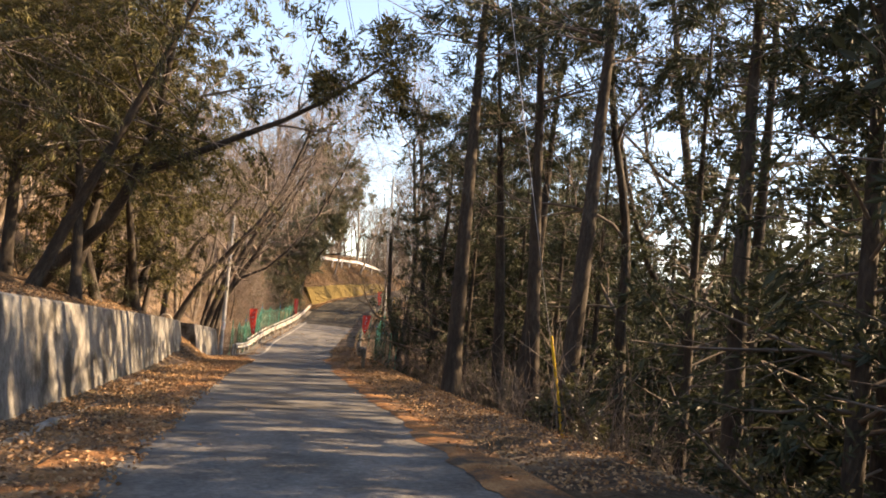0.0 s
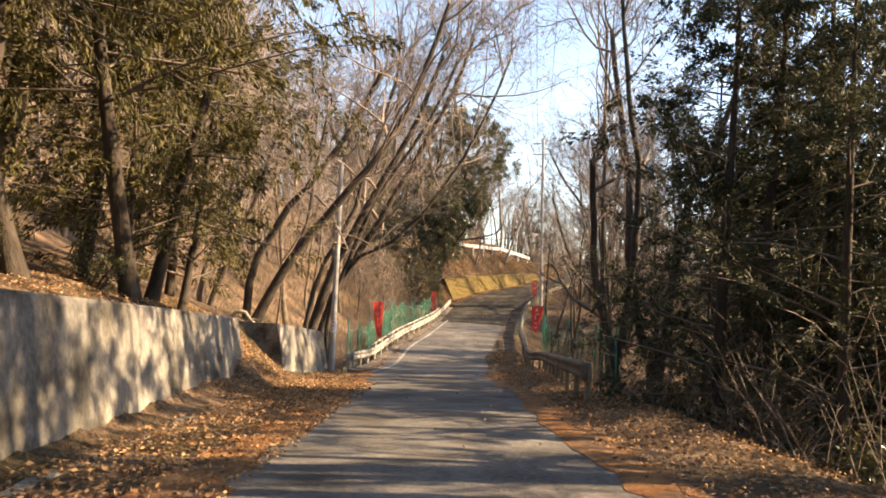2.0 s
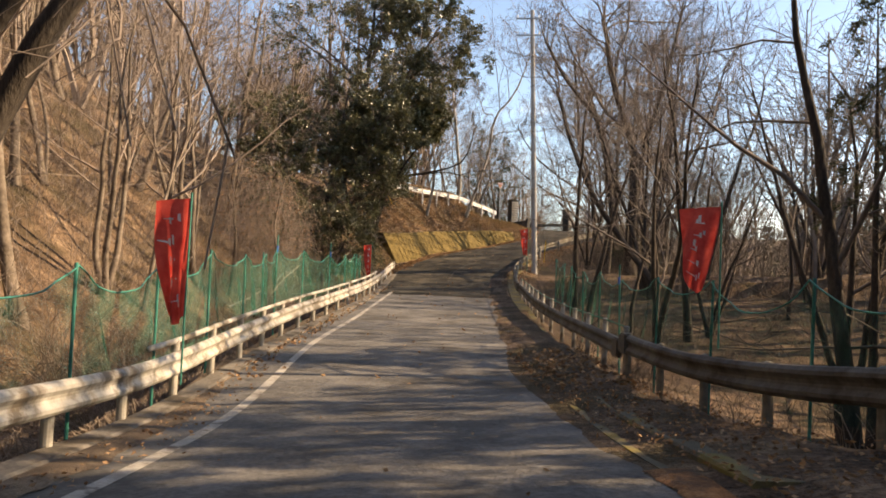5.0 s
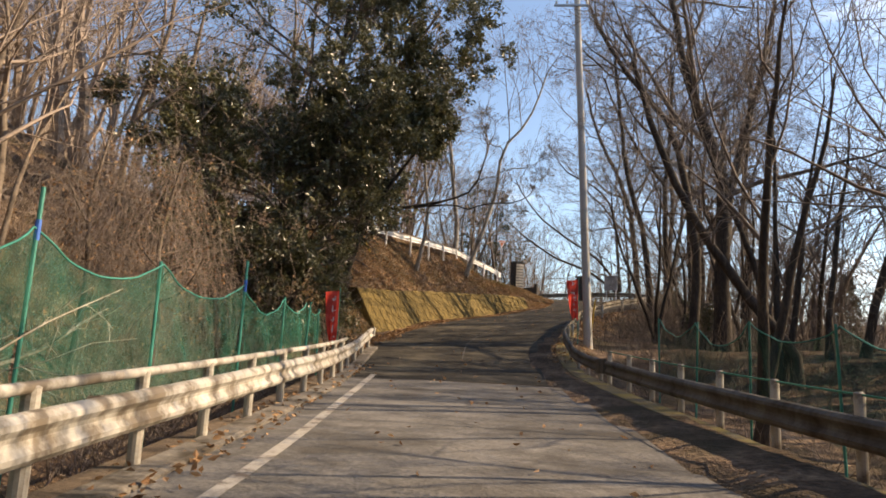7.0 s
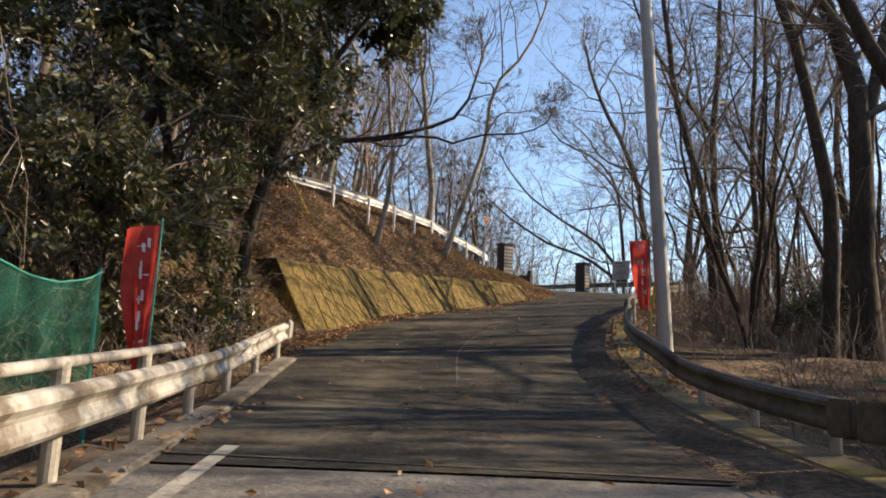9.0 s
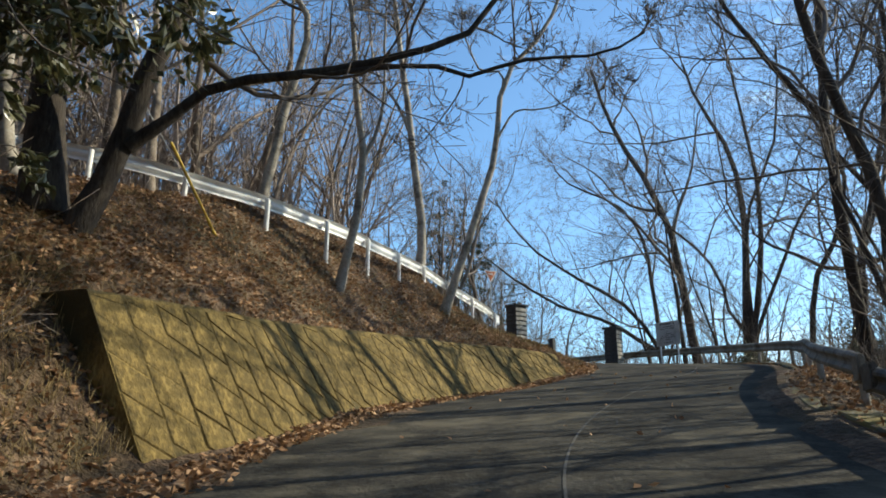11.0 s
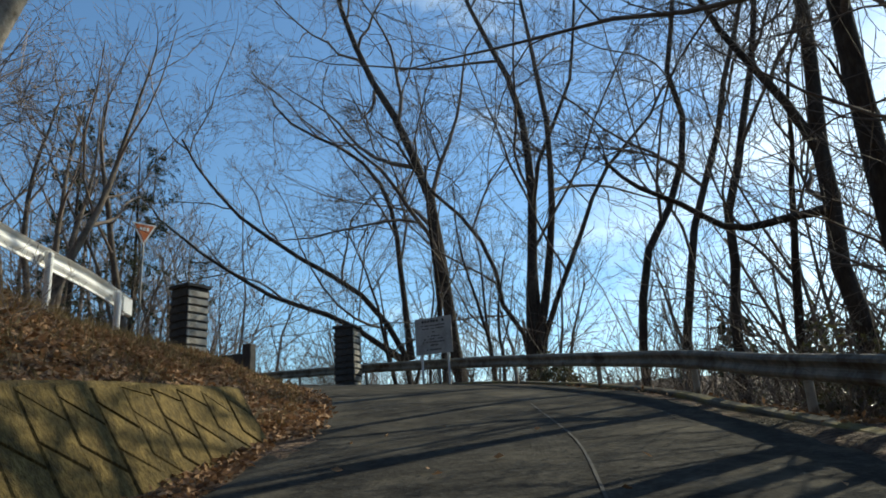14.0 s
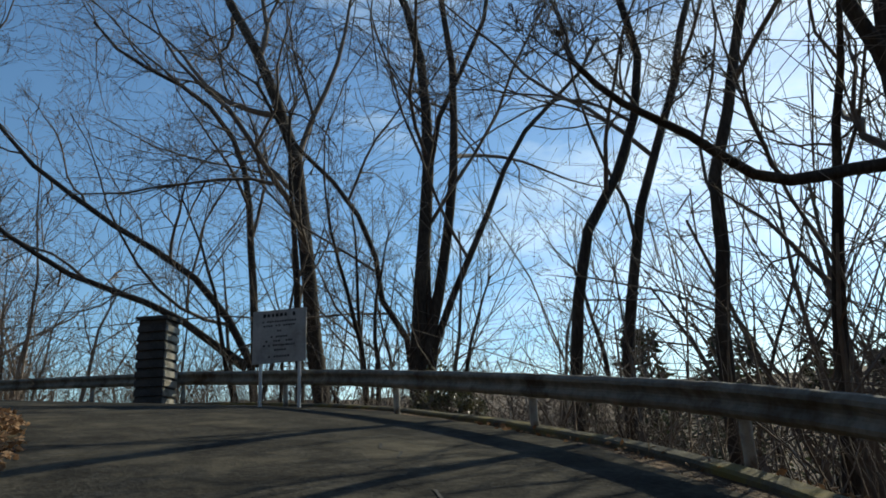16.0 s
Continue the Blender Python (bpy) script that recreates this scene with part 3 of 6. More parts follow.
# ---- retaining walls ----
def retaining_wall(name, line, heights, lean, thick, material, label, category):
    """A wall along a base line; it leans back to the line's left by lean per metre of height."""
    p = np.asarray(line, float)
    verts, faces = [], []
    d = np.gradient(p[:, :2], axis=0)
    d /= np.linalg.norm(d, axis=1)[:, None]
    left = np.c_[-d[:, 1], d[:, 0]]
    for q, l, h in zip(p, left, heights):
        z0 = q[2] - 0.5
        for a, b in ((-lean * -0.0 + 0.5 * -lean, z0), (lean * h - 0.03, q[2] + h - 0.03), (lean * h, q[2] + h), (lean * h + thick, q[2] + h), (lean * h + thick, z0)):
            verts.append((q[0] + l[0] * a, q[1] + l[1] * a, b))
    n = len(p)
    for i in range(n - 1):
        for j in range(5):
            faces.append((i * 5 + j, (i + 1) * 5 + j, (i + 1) * 5 + (j + 1) % 5, i * 5 + (j + 1) % 5))
    faces += [(0, 1, 2, 3, 4), tuple((n - 1) * 5 + j for j in (4, 3, 2, 1, 0))]
    ob = mesh_object(name, verts, faces, material)
    return tagged(ob, label, category, kind="structure")


WALL_Y = np.linspace(-52, 0.35, 25)
WALL_X = -0.92 - 0.298 * (WALL_Y + 19.2)
retaining_wall("retaining_wall", np.c_[WALL_X, WALL_Y, road_z(WALL_X, WALL_Y)].tolist(), np.linspace(1.72, 1.62, 25), 0.2, 0.6, CONCRETE, "stained grey concrete retaining wall at the roadside", "wall")
BLOCK_X, BLOCK_Y = np.linspace(-7.75, -8.97, 5), np.linspace(4.6, 11.2, 5)
retaining_wall("retaining_wall", np.c_[BLOCK_X, BLOCK_Y, road_z(BLOCK_X, BLOCK_Y)].tolist(), [1.62, 1.6, 1.58, 1.56, 1.5], 0.22, 1.7, CONCRETE, "short concrete wall block beside a leafy gap", "wall")
def drain_edge():
    y = np.linspace(-40, -1.5, 150)
    x = -0.40 - 0.292 * (y + 19.2)
    p = np.c_[x, y, road_z(x, y)]
    rng = np.random.RandomState(3)
    p[:, 2] += -0.05 + 0.07 * np.convolve(rng.normal(size=152), np.ones(3) / 3, "valid")
    v, f = sweep(p, [(-0.07, -0.2), (-0.065, 0.05), (-0.04, 0.075), (0.04, 0.07), (0.06, 0.04), (0.065, -0.2)])
    return tagged(mesh_object("drain_edge", v, f, CONCRETE), "broken low concrete edge of a leaf-filled drain", "kerb", kind="structure")


drain_edge()
YW = along([(-13.0, 52.9), (-12.3, 55), (-11.5, 58.6), (-10.1, 62), (-8.7, 65.3), (-7.2, 68.2), (-6.1, 70.0)], 0.5)
YWN = np.linspace(0, 1, len(YW))
YWZ = road_z(YW[:, 0], YW[:, 1]) + np.interp(YWN, [0, 0.4, 1], [0.02, 0.08, 0.05])
YWH = np.interp(YWN, [0, 0.2, 0.5, 0.8, 1], [2.05, 1.66, 1.45, 1.2, 0.75])
YW_LEAN = 0.58
MOSS_WALL = retaining_wall("retaining_wall", np.c_[YW, YWZ].tolist(), YWH, YW_LEAN, 0.8, MOSSWALL, "leaning concrete block wall stained ochre with moss", "wall")


def wall_blocks():
    """Slanting blocks in upright columns, each a few centimetres proud of the wall's face."""
    d = np.gradient(YW, axis=0)
    d /= np.linalg.norm(d, axis=1)[:, None]
    left = np.c_[-d[:, 1], d[:, 0]]
    a = np.arange(len(YW)) * 0.5
    rng = np.random.RandomState(9)
    shapes = {}

    def face(u, h, out):
        q = np.array([np.interp(u, a, YW[:, 0]), np.interp(u, a, YW[:, 1])])
        l = np.array([np.interp(u, a, left[:, 0]), np.interp(u, a, left[:, 1])])
        z = np.interp(u, a, YWZ)
        lean = YW_LEAN * h - out
        return Vector((*(q + l * lean), z + h + 0.3 * out))

    w, rise, drop = 0.50, 0.46, 0.36
    for c in range(int(a[-1] / w)):
        u0, u1 = c * w + 0.001, (c + 1) * w - 0.001
        top = float(np.interp((u0 + u1) / 2, a, YWH)) - 0.04
        h = -0.45 + 0.42 * ((c * 0.714) % 1.0)
        while h < top:
            corners = [(u0, h + drop + 0.001), (u1, h + 0.001), (u1, h + rise - 0.001), (u0, h + drop + rise - 0.001)]
            corners = [(u, min(max(k, -0.3), top)) for u, k in corners]
            if corners[3][1] - corners[0][1] > 0.06 or corners[2][1] - corners[1][1] > 0.06:
                lift = 0.010 + rng.rand() * 0.020
                mid = (np.mean([u for u, _ in corners]), np.mean([k for _, k in corners]))
                vs = [face(u, k, 0.001) for u, k in corners] + [face(u + (mid[0] - u) * 0.09, k + (mid[1] - k) * 0.09, lift) for u, k in corners]
                o = vs[0].copy()
                me = bpy.data.meshes.new("block")
                me.from_pydata([v - o for v in vs], [], [(4, 5, 6, 7), (0, 1, 5, 4), (1, 2, 6, 5), (2, 3, 7, 6), (3, 0, 4, 7)])
                me.materials.append(MOSSWALL)
                ob = new("block", me)
                ob.parent = MOSS_WALL
                ob.location = o
            h += rise


# ---- trees ----
class Tubes:
    """Collects tapered tubes, level by level, into one mesh."""

    def __init__(self):
        self.verts, self.faces, self.count = [], [], 0

    def add(self, p, r, sides):
        n, k, _ = p.shape
        t = np.gradient(p, axis=1)
        t /= np.linalg.norm(t, axis=2, keepdims=True) + 1e-9
        ref = np.where(np.abs(t[:, :1, 2:3]) > 0.8, [[[1.0, 0.13, 0]]], [[[0.0, 0.1, 1.0]]])
        a = np.cross(t, np.broadcast_to(ref, t.shape))
        a /= np.linalg.norm(a, axis=2, keepdims=True) + 1e-9
        b = np.cross(t, a)
        ang = np.arange(sides) * 2 * np.pi / sides
        ring = p[:, :, None] + r[:, :, None, None] * (a[:, :, None] * np.cos(ang)[:, None] + b[:, :, None] * np.sin(ang)[:, None])
        base = self.count + (np.arange(n) * k * sides)[:, None, None] + (np.arange(k - 1) * sides)[None, :, None]
        j, j2 = np.arange(sides), (np.arange(sides) + 1) % sides
        f = np.stack([base + j, base + j2, base + j2 + sides, base + j + sides], -1).reshape(-1, 4)
        self.verts.append(ring.reshape(-1, 3))
        self.faces.append(f)
        self.count += n * k * sides

    def object(self, name, material, parent, smooth=True):
        return mesh_object(name, np.concatenate(self.verts), np.concatenate(self.faces), material, parent, smooth=smooth)


def unit(v):
    return v / (np.linalg.norm(v, axis=-1, keepdims=True) + 1e-9)


def shoots(rng, p, r, each, t0, t1, length, spread, up, segs, wander, thin=0.55, tip=0.25, least=0.004):
    """Side shoots of stems p with radii r: each per stem, between t0 and t1 of its length."""
    n, k, _ = p.shape
    t = t0 + (t1 - t0) * ((np.arange(each)[None] + rng.rand(n, each)) / each)
    x = t * (k - 1)
    i = np.clip(x.astype(int), 0, k - 2)
    u = (x - i)[..., None]
    row = np.arange(n)[:, None]
    start = p[row, i] * (1 - u) + p[row, i + 1] * u
    way = unit(p[row, i + 1] - p[row, i])
    rad = (r[row, i] * (1 - u[..., 0]) + r[row, i + 1] * u[..., 0])
    q = unit(rng.normal(size=way.shape))
    side = unit(q - (q * way).sum(-1, keepdims=True) * way)
    a = np.radians(spread) * (0.7 + 0.6 * rng.rand(n, each, 1))
    d = unit(way * np.cos(a) + side * np.sin(a))
    total = np.linalg.norm(np.diff(p, axis=1), axis=2).sum(1)[:, None] * length * (0.5 + 0.9 * rng.rand(n, each)) * (1.15 - 0.65 * (t - t0) / max(1e-6, t1 - t0))
    start, d, rad, total = start.reshape(-1, 3), d.reshape(-1, 3), rad.ravel(), total.ravel()
    pts = [start]
    bend = 0.8 * wander * rng.normal(size=d.shape)
    for s_ in range(segs):
        d = unit(d + bend + 0.5 * wander * rng.normal(size=d.shape) + np.array([0, 0, up]))
        bend *= rng.choice([1.0, 0.7, -0.8], size=(len(d), 1))
        pts.append(pts[-1] + d * (total / segs)[:, None])
    taper = np.linspace(1, tip, segs + 1) * rng.uniform(0.6, 1.08, (len(rad), 1))
    return np.stack(pts, 1), np.maximum(rad[:, None] * thin * taper, least)


def curve_stem(points, r0, r1, n=12, rng=None, wob=0.0):
    p = smooth_line(np.asarray(points, float), 6)
    a = np.r_[0, np.cumsum(np.linalg.norm(np.diff(p, axis=0), axis=1))]
    s_ = np.linspace(0, a[-1], n)
    q = np.c_[tuple(np.interp(s_, a, p[:, k]) for k in range(3))]
    if rng is not None and wob:
        q[1:-1] += rng.normal(size=(n - 2, 3)) * wob
    r = np.interp(s_ / a[-1], [0, 0.06, 1], [r0 * 1.35, r0, r1])
    return q[None], r[None]


def bare_tree(name, stems, seed, bark, twigs, label, place=(0, 0, 0), limbs=6, branches=6, twig_count=6, fork=0.35, up=0.045, reach=0.45, fine=True):
    """A leafless tree from its stems: (points, radius at the foot, radius at the top), with limbs, branches and twigs."""
    rng = np.random.RandomState(seed)
    root = empty(name, place)
    trunk, crown = Tubes(), Tubes()
    for pts, r0, r1 in stems:
        p, r = curve_stem(pts, r0, r1, 12, rng, r0 * 0.15)
        trunk.add(p, r, 9)
        segs = 9 if fine else 5
        lp, lr = shoots(rng, p, r, max(3, limbs - 2), fork, 0.97, reach * 1.1, 48, up, segs, 0.28, 0.60, 0.2)
        # the stem ends in a few leaders, never in a bare spike
        ep, er = shoots(rng, p[:, -2:], r[:, -2:], 3, 0.35, 1.0, 3.6, 26, up + 0.04, segs, 0.26, 0.80, 0.18)
        lp, lr = np.concatenate([lp, ep]), np.concatenate([lr, er])
        crown.add(lp, lr, 6 if fine else 4)
        bp, br = shoots(rng, lp, lr, branches + 1, 0.15, 1.0, 0.52, 42, up * 0.7, 7 if fine else 3, 0.34, 0.66, 0.3)
        crown.add(bp, br, 4 if fine else 3)
        tp, tr = shoots(rng, bp, br, twig_count + (1 if fine else 0), 0.1, 1.0, 0.58, 42, 0.03, 3 if fine else 1, 0.34, 0.7, 0.5)
        crown.add(tp, np.maximum(tr, 0.0075), 3)
        if fine:
            fp, fr = shoots(rng, tp, tr, 3, 0.1, 1.0, 0.55, 40, 0.02, 1, 0.2, 0.7, 0.6)
            crown.add(fp, np.maximum(fr, 0.0055), 3)
    trunk.object("trunk", bark, root)
    crown.object("crown", twigs, root)
    return tagged(root, label, "tree")


def stem_set(rng, kind, h):
    """Stems of a tree of height h at the origin."""
    def one(lean, bend, hh, r):
        d = np.array([lean[0], lean[1], 1.0])
        pts = [np.zeros(3)]
        for k in range(5):
            d = unit(d + np.array([*rng.normal(size=2) * bend, 0.05]))
            pts.append(pts[-1] + d * hh / 5)
        return (pts, r, r * 0.22)
    if kind == "single":
        return [one(rng.normal(size=2) * 0.10, 0.10, h, 0.013 * h + 0.02)]
    if kind == "multi":
        return [one(np.array([math.cos(a), math.sin(a)]) * 0.22 + rng.normal(size=2) * 0.05, 0.10, h * rng.uniform(0.8, 1.0), 0.010 * h + 0.01) for a in rng.uniform(0, 6.28, 3)]
    if kind == "slim":
        return [one(rng.normal(size=2) * 0.08, 0.13, h, 0.006 * h + 0.015)]
    return [one(np.array([0.35, 0.0]), 0.10, h, 0.012 * h + 0.02)]


def leaf_cards(rng, centres, ways, length, width, droop=0.0, jitter=0.6):
    """Small folded leaves at places, pointing along ways."""
    n = len(centres)
    d = unit(ways + jitter * rng.normal(size=(n, 3)) + np.array([0, 0, -droop]))
    side = unit(np.cross(d, rng.normal(size=(n, 3))))
    l, w = (length * rng.uniform(0.6, 1.3, (n, 1))), (width * rng.uniform(0.7, 1.2, (n, 1)))
    up = np.cross(side, d)
    tip = centres + d * l
    mid = centres + d * l * 0.5 + up * w * 0.15
    v = np.stack([centres, mid + side * w * 0.5, tip, mid - side * w * 0.5], 1).reshape(-1, 3)
    return v, np.arange(4 * n).reshape(-1, 4)


def conifer(name, h, r, seed, leaf, label, bark, first=0.3, width=0.30, count=52, leaves=9000, leaf_len=0.30, leaf_wid=0.09, droop=0.25, gaps=0.35, lean=(0, 0)):
    """A straight evergreen: whorls of drooping boughs with sprays along them."""
    rng = np.random.RandomState(seed)
    root = empty(name)
    trunk, boughs = Tubes(), Tubes()
    top = np.array([lean[0] * h, lean[1] * h, h])
    p, r_ = curve_stem([np.zeros(3), top * 0.35 + rng.normal(size=3) * 0.08, top * 0.7 + rng.normal(size=3) * 0.1, top], r, r * 0.12, 14)
    trunk.add(p, r_, 9)
    bp, br = shoots(rng, p, r_, count, first, 0.98, width, 78, -0.02, 4, 0.12, 0.32, 0.2)
    boughs.add(bp, np.maximum(br, 0.008), 4)
    sp, sr = shoots(rng, bp, br, 6, 0.15, 1.0, 0.45, 45, -0.05, 3, 0.15, 0.5, 0.4)
    boughs.add(sp[::2, ::3], np.maximum(sr[::2, ::3], 0.006), 3)
    keep = rng.rand(len(sp)) > gaps
    sp = sp[keep]
    k = rng.randint(0, len(sp), leaves)
    t = rng.rand(leaves) ** 0.7 * 3
    i = np.clip(t.astype(int), 0, 2)
    c = sp[k, i] + (sp[k, i + 1] - sp[k, i]) * (t - i)[:, None] + rng.normal(size=(leaves, 3)) * 0.07
    v, f = leaf_cards(rng, c, unit(sp[k, i + 1] - sp[k, i]), leaf_len, leaf_wid, droop)
    trunk.object("trunk", bark, root)
    boughs.object("crown", TWIG, root)
    mesh_object("foliage", v, f, leaf, root)
    return tagged(root, label, "tree")


def leafy_tree(name, stems, seed, leaf, bark, label, place=(0, 0, 0), leaves=14000, leaf_len=0.13, leaf_wid=0.06, limbs=8, branches=7, fork=0.2, reach=0.5, up=0.05, category="tree", clear=0.0):
    """A broadleaved evergreen: a branching crown with leaves crowded at the ends of its twigs."""
    rng = np.random.RandomState(seed)
    root = empty(name, place)
    trunk, crown = Tubes(), Tubes()
    ends = []
    for pts, r0, r1 in stems:
        p, r = curve_stem(pts, r0, r1, 10, rng, r0 * 0.1)
        trunk.add(p, r, 9)
        lp, lr = shoots(rng, p, r, limbs, fork, 0.99, reach, 55, up, 6, 0.2, 0.6, 0.3)
        crown.add(lp, lr, 5)
        bp, br = shoots(rng, lp, lr, branches, 0.25, 1.0, 0.5, 48, up, 4, 0.2, 0.6, 0.35)
        crown.add(bp, br, 4)
        if clear:
            over = bp[:, -1] + np.array(place)
            _, off, rz = locate(over[:, 0], over[:, 1])
            free = (off < -clear) | (over[:, 2] > rz + 4.5)
            bp, br = bp[free], br[free]
        tp, tr = shoots(rng, bp, br, 5, 0.3, 1.0, 0.55, 45, 0, 2, 0.2, 0.6, 0.5)
        crown.add(tp, np.maximum(tr, 0.004), 3)
        ends.append(tp)
    tp = np.concatenate(ends)
    k = rng.randint(0, len(tp), leaves)
    u = rng.rand(leaves, 1)
    c = tp[k, 1] * (1 - u) + tp[k, 2] * u + rng.normal(size=(leaves, 3)) * 0.09
    if clear:
        over = c + np.array(place)
        _, off, rz = locate(over[:, 0], over[:, 1])
        free = (off < -clear) | (over[:, 2] > rz + 4.5)
        c, k = c[free], k[free]
    v, f = leaf_cards(rng, c, unit(tp[k, 2] - tp[k, 1]), leaf_len, leaf_wid, 0.15, 0.8)
    trunk.object("trunk", bark, root)
    crown.object("crown", TWIG, root)
    mesh_object("foliage", v, f, leaf, root)
    return tagged(root, label, category)


def gz(x, y):
    return float(ground_z([x], [y])[0])


def footed(pts):
    """Stem points with the first drawn down to the ground below it."""
    pts = [np.array(q, float) for q in pts]
    g = gz(pts[0][0], pts[0][1]) - 0.15
    if pts[0][2] > g + 0.4:
        d = pts[0] - pts[1]
        foot = pts[0] + np.array([d[0], d[1], 0]) * 0.15
        foot[2] = gz(foot[0], foot[1]) - 0.15
        pts.insert(0, foot)
    else:
        pts[0][2] = g
    return pts


def topped(pts, more):
    d = unit(np.array(pts[-1]) - np.array(pts[-2]))
    return pts + [np.array(pts[-1]) + unit(d + np.array([0, 0, 0.25])) * more * 0.5, np.array(pts[-1]) + unit(d + np.array([0, 0, 0.4])) * more]


def stand(stem_list, seed, bark, twigs, label, **kw):
    """A tree standing where its first stem has its foot."""
    base = footed(stem_list[0][0])[0]
    out = []
    for n, (pts, r0, r1, more) in enumerate(stem_list):
        q = footed(pts) if kw.get("own_feet") or n == 0 else [np.array(v, float) for v in pts]
        if more:
            q = topped(q, more)
        out.append(([v - base for v in q], r0, r1))
    kw.pop("own_feet", None)
    return bare_tree("bare_tree", out, seed, bark, twigs, label, tuple(base), **kw)


DARK = "leafless tree with dark bark and fine twigs"
# round the outer bend
stand([([(4.2, 88.0, 6.3), (3.8, 88.1, 10.0), (3.4, 88.3, 13.8), (2.3, 88.8, 17.3), (0.8, 89.5, 20.8), (0.1, 89.8, 23.2)], 0.30, 0.10, 3)], 11, BARK, TWIG, "tall leafless tree leaning over the bend behind the sign", limbs=12, fork=0.3, reach=0.42)
stand([([(6.7, 86.3, 6.5), (5.9, 86.6, 7.9), (5.6, 86.8, 10.5), (4.5, 87.3, 12.5), (3.4, 87.8, 13.8)], 0.13, 0.06, 3)], 12, BARK, TWIG, DARK)
stand([([(5.7, 84.1, 5.8), (5.8, 84.0, 8.2), (6.1, 83.9, 10.8), (6.2, 83.9, 14.5), (5.8, 84.0, 17.5), (4.7, 84.5, 20.7)], 0.27, 0.07, 3),
       ([(5.8, 84.0, 5.8), (6.5, 83.7, 9.0), (6.9, 83.5, 12.3), (7.0, 83.5, 15.9), (6.6, 83.7, 20.6)], 0.20, 0.06, 3),
       ([(6.0, 83.9, 5.7), (6.6, 83.7, 7.7), (7.9, 83.1, 10.7), (8.9, 82.6, 13.1), (10.7, 81.8, 15.2)], 0.14, 0.05, 2),
       ([(6.1, 83.9, 10.8), (6.7, 83.6, 14.2), (8.0, 83.0, 17.1), (8.5, 82.8, 20.4)], 0.13, 0.05, 3)], 13, BARK, TWIG, "leafless tree with several dark stems from one foot", limbs=6, branches=5, own_feet=True)
stand([([(6.1, 77.8, 5.2), (6.4, 77.6, 7.2), (6.7, 77.5, 8.5), (7.6, 77.1, 10.0), (8.2, 76.8, 12.4), (7.9, 76.9, 14.1), (8.3, 76.7, 16.3)], 0.15, 0.07, 3)], 14, BARK, TWIG, "crooked leafless tree wrapped in old vine", limbs=6)
stand([([(8.5, 78.6, 5.4), (9.0, 78.4, 8.0), (9.3, 78.2, 9.7), (10.4, 77.7, 12.7), (11.2, 77.4, 15.7), (11.8, 77.1, 17.4)], 0.17, 0.07, 3)], 15, BARK, TWIG, DARK, limbs=7)
stand([([(6.5, 74.3, 4.7), (6.8, 74.2, 6.6), (6.7, 74.2, 7.8), (7.1, 74.0, 9.4), (7.8, 73.7, 11.6), (8.3, 73.4, 14.1)], 0.16, 0.07, 3)], 16, BARK, TWIG, "winding leafless tree beyond the guardrail", limbs=6)
stand([([(6.2, 70.3, 4.3), (6.1, 70.4, 5.6), (6.2, 70.4, 7.4), (6.2, 70.3, 9.6), (6.4, 70.3, 11.6)], 0.24, 0.12, 4), ([(6.15, 70.4, 8.5), (5.5, 70.6, 9.9), (4.8, 71.0, 11.4)], 0.12, 0.06, 2),
       ([(6.1, 70.4, 7.2), (5.1, 70.8, 7.0), (4.0, 71.3, 6.9), (3.2, 71.7, 7.5), (2.4, 72.1, 8.0)], 0.10, 0.04, 1)], 17, BARK, TWIG, "thick leafless tree with a long level limb", limbs=5, branches=5)
stand([([(2.7, 90.3, 6.4), (1.7, 90.8, 8.6), (0.4, 91.4, 10.2), (-1.9, 92.4, 11.8), (-4.5, 93.6, 14.1), (-6.4, 94.5, 16.7)], 0.16, 0.05, 2), ([(2.5, 90.4, 6.6), (-0.1, 91.6, 8.7), (-2.8, 92.8, 9.9), (-5.1, 93.8, 11.5), (-7.7, 95.0, 13.8)], 0.14, 0.04, 2),
       ([(2.8, 90.2, 6.6), (2.6, 90.3, 10.0), (2.2, 90.5, 13.9), (0.9, 91.1, 16.5), (-1.8, 92.3, 18.4)], 0.15, 0.05, 2)], 18, BARK, TWIG, "spreading leafless tree arching over the road", limbs=9, fork=0.2, branches=6)
stand([([(2.0, 66.2, 2.9), (1.9, 66.2, 6.7), (1.9, 66.2, 10.4), (2.2, 66.2, 14.5)], 0.20, 0.10, 3), ([(1.9, 66.2, 10.4), (0.5, 66.1, 12.2), (-0.8, 66.1, 14.5)], 0.11, 0.05, 3)], 19, BARK, TWIG, "tall dark leafless tree just outside the guardrail", limbs=7)
# right of the middle stretch
stand([([(1.5, 53.5, 0.4), (1.6, 53.5, 4.2), (1.5, 53.5, 7.5), (0.8, 53.4, 10.1), (0.2, 53.4, 12.1)], 0.36, 0.12, 4), ([(1.6, 53.5, 4.2), (2.1, 53.5, 7.5), (2.7, 53.5, 9.8), (3.4, 53.6, 12.3)], 0.2, 0.08, 4)], 21, BARK, TWIG, "stout leafless tree with a forked trunk", limbs=9)
stand([([(0.0, 52.4, 0.3), (0.2, 52.4, 3.5), (-0.4, 52.4, 7.6), (-1.3, 52.3, 9.9), (-2.6, 52.2, 11.4)], 0.21, 0.08, 3)], 22, BARK, TWIG, DARK, limbs=9)
stand([([(-0.1, 60.4, 1.6), (-0.4, 60.4, 5.5), (-1.3, 60.3, 9.2), (-1.8, 60.3, 13.0)], 0.18, 0.07, 3)], 23, BARK, TWIG, DARK, limbs=10)
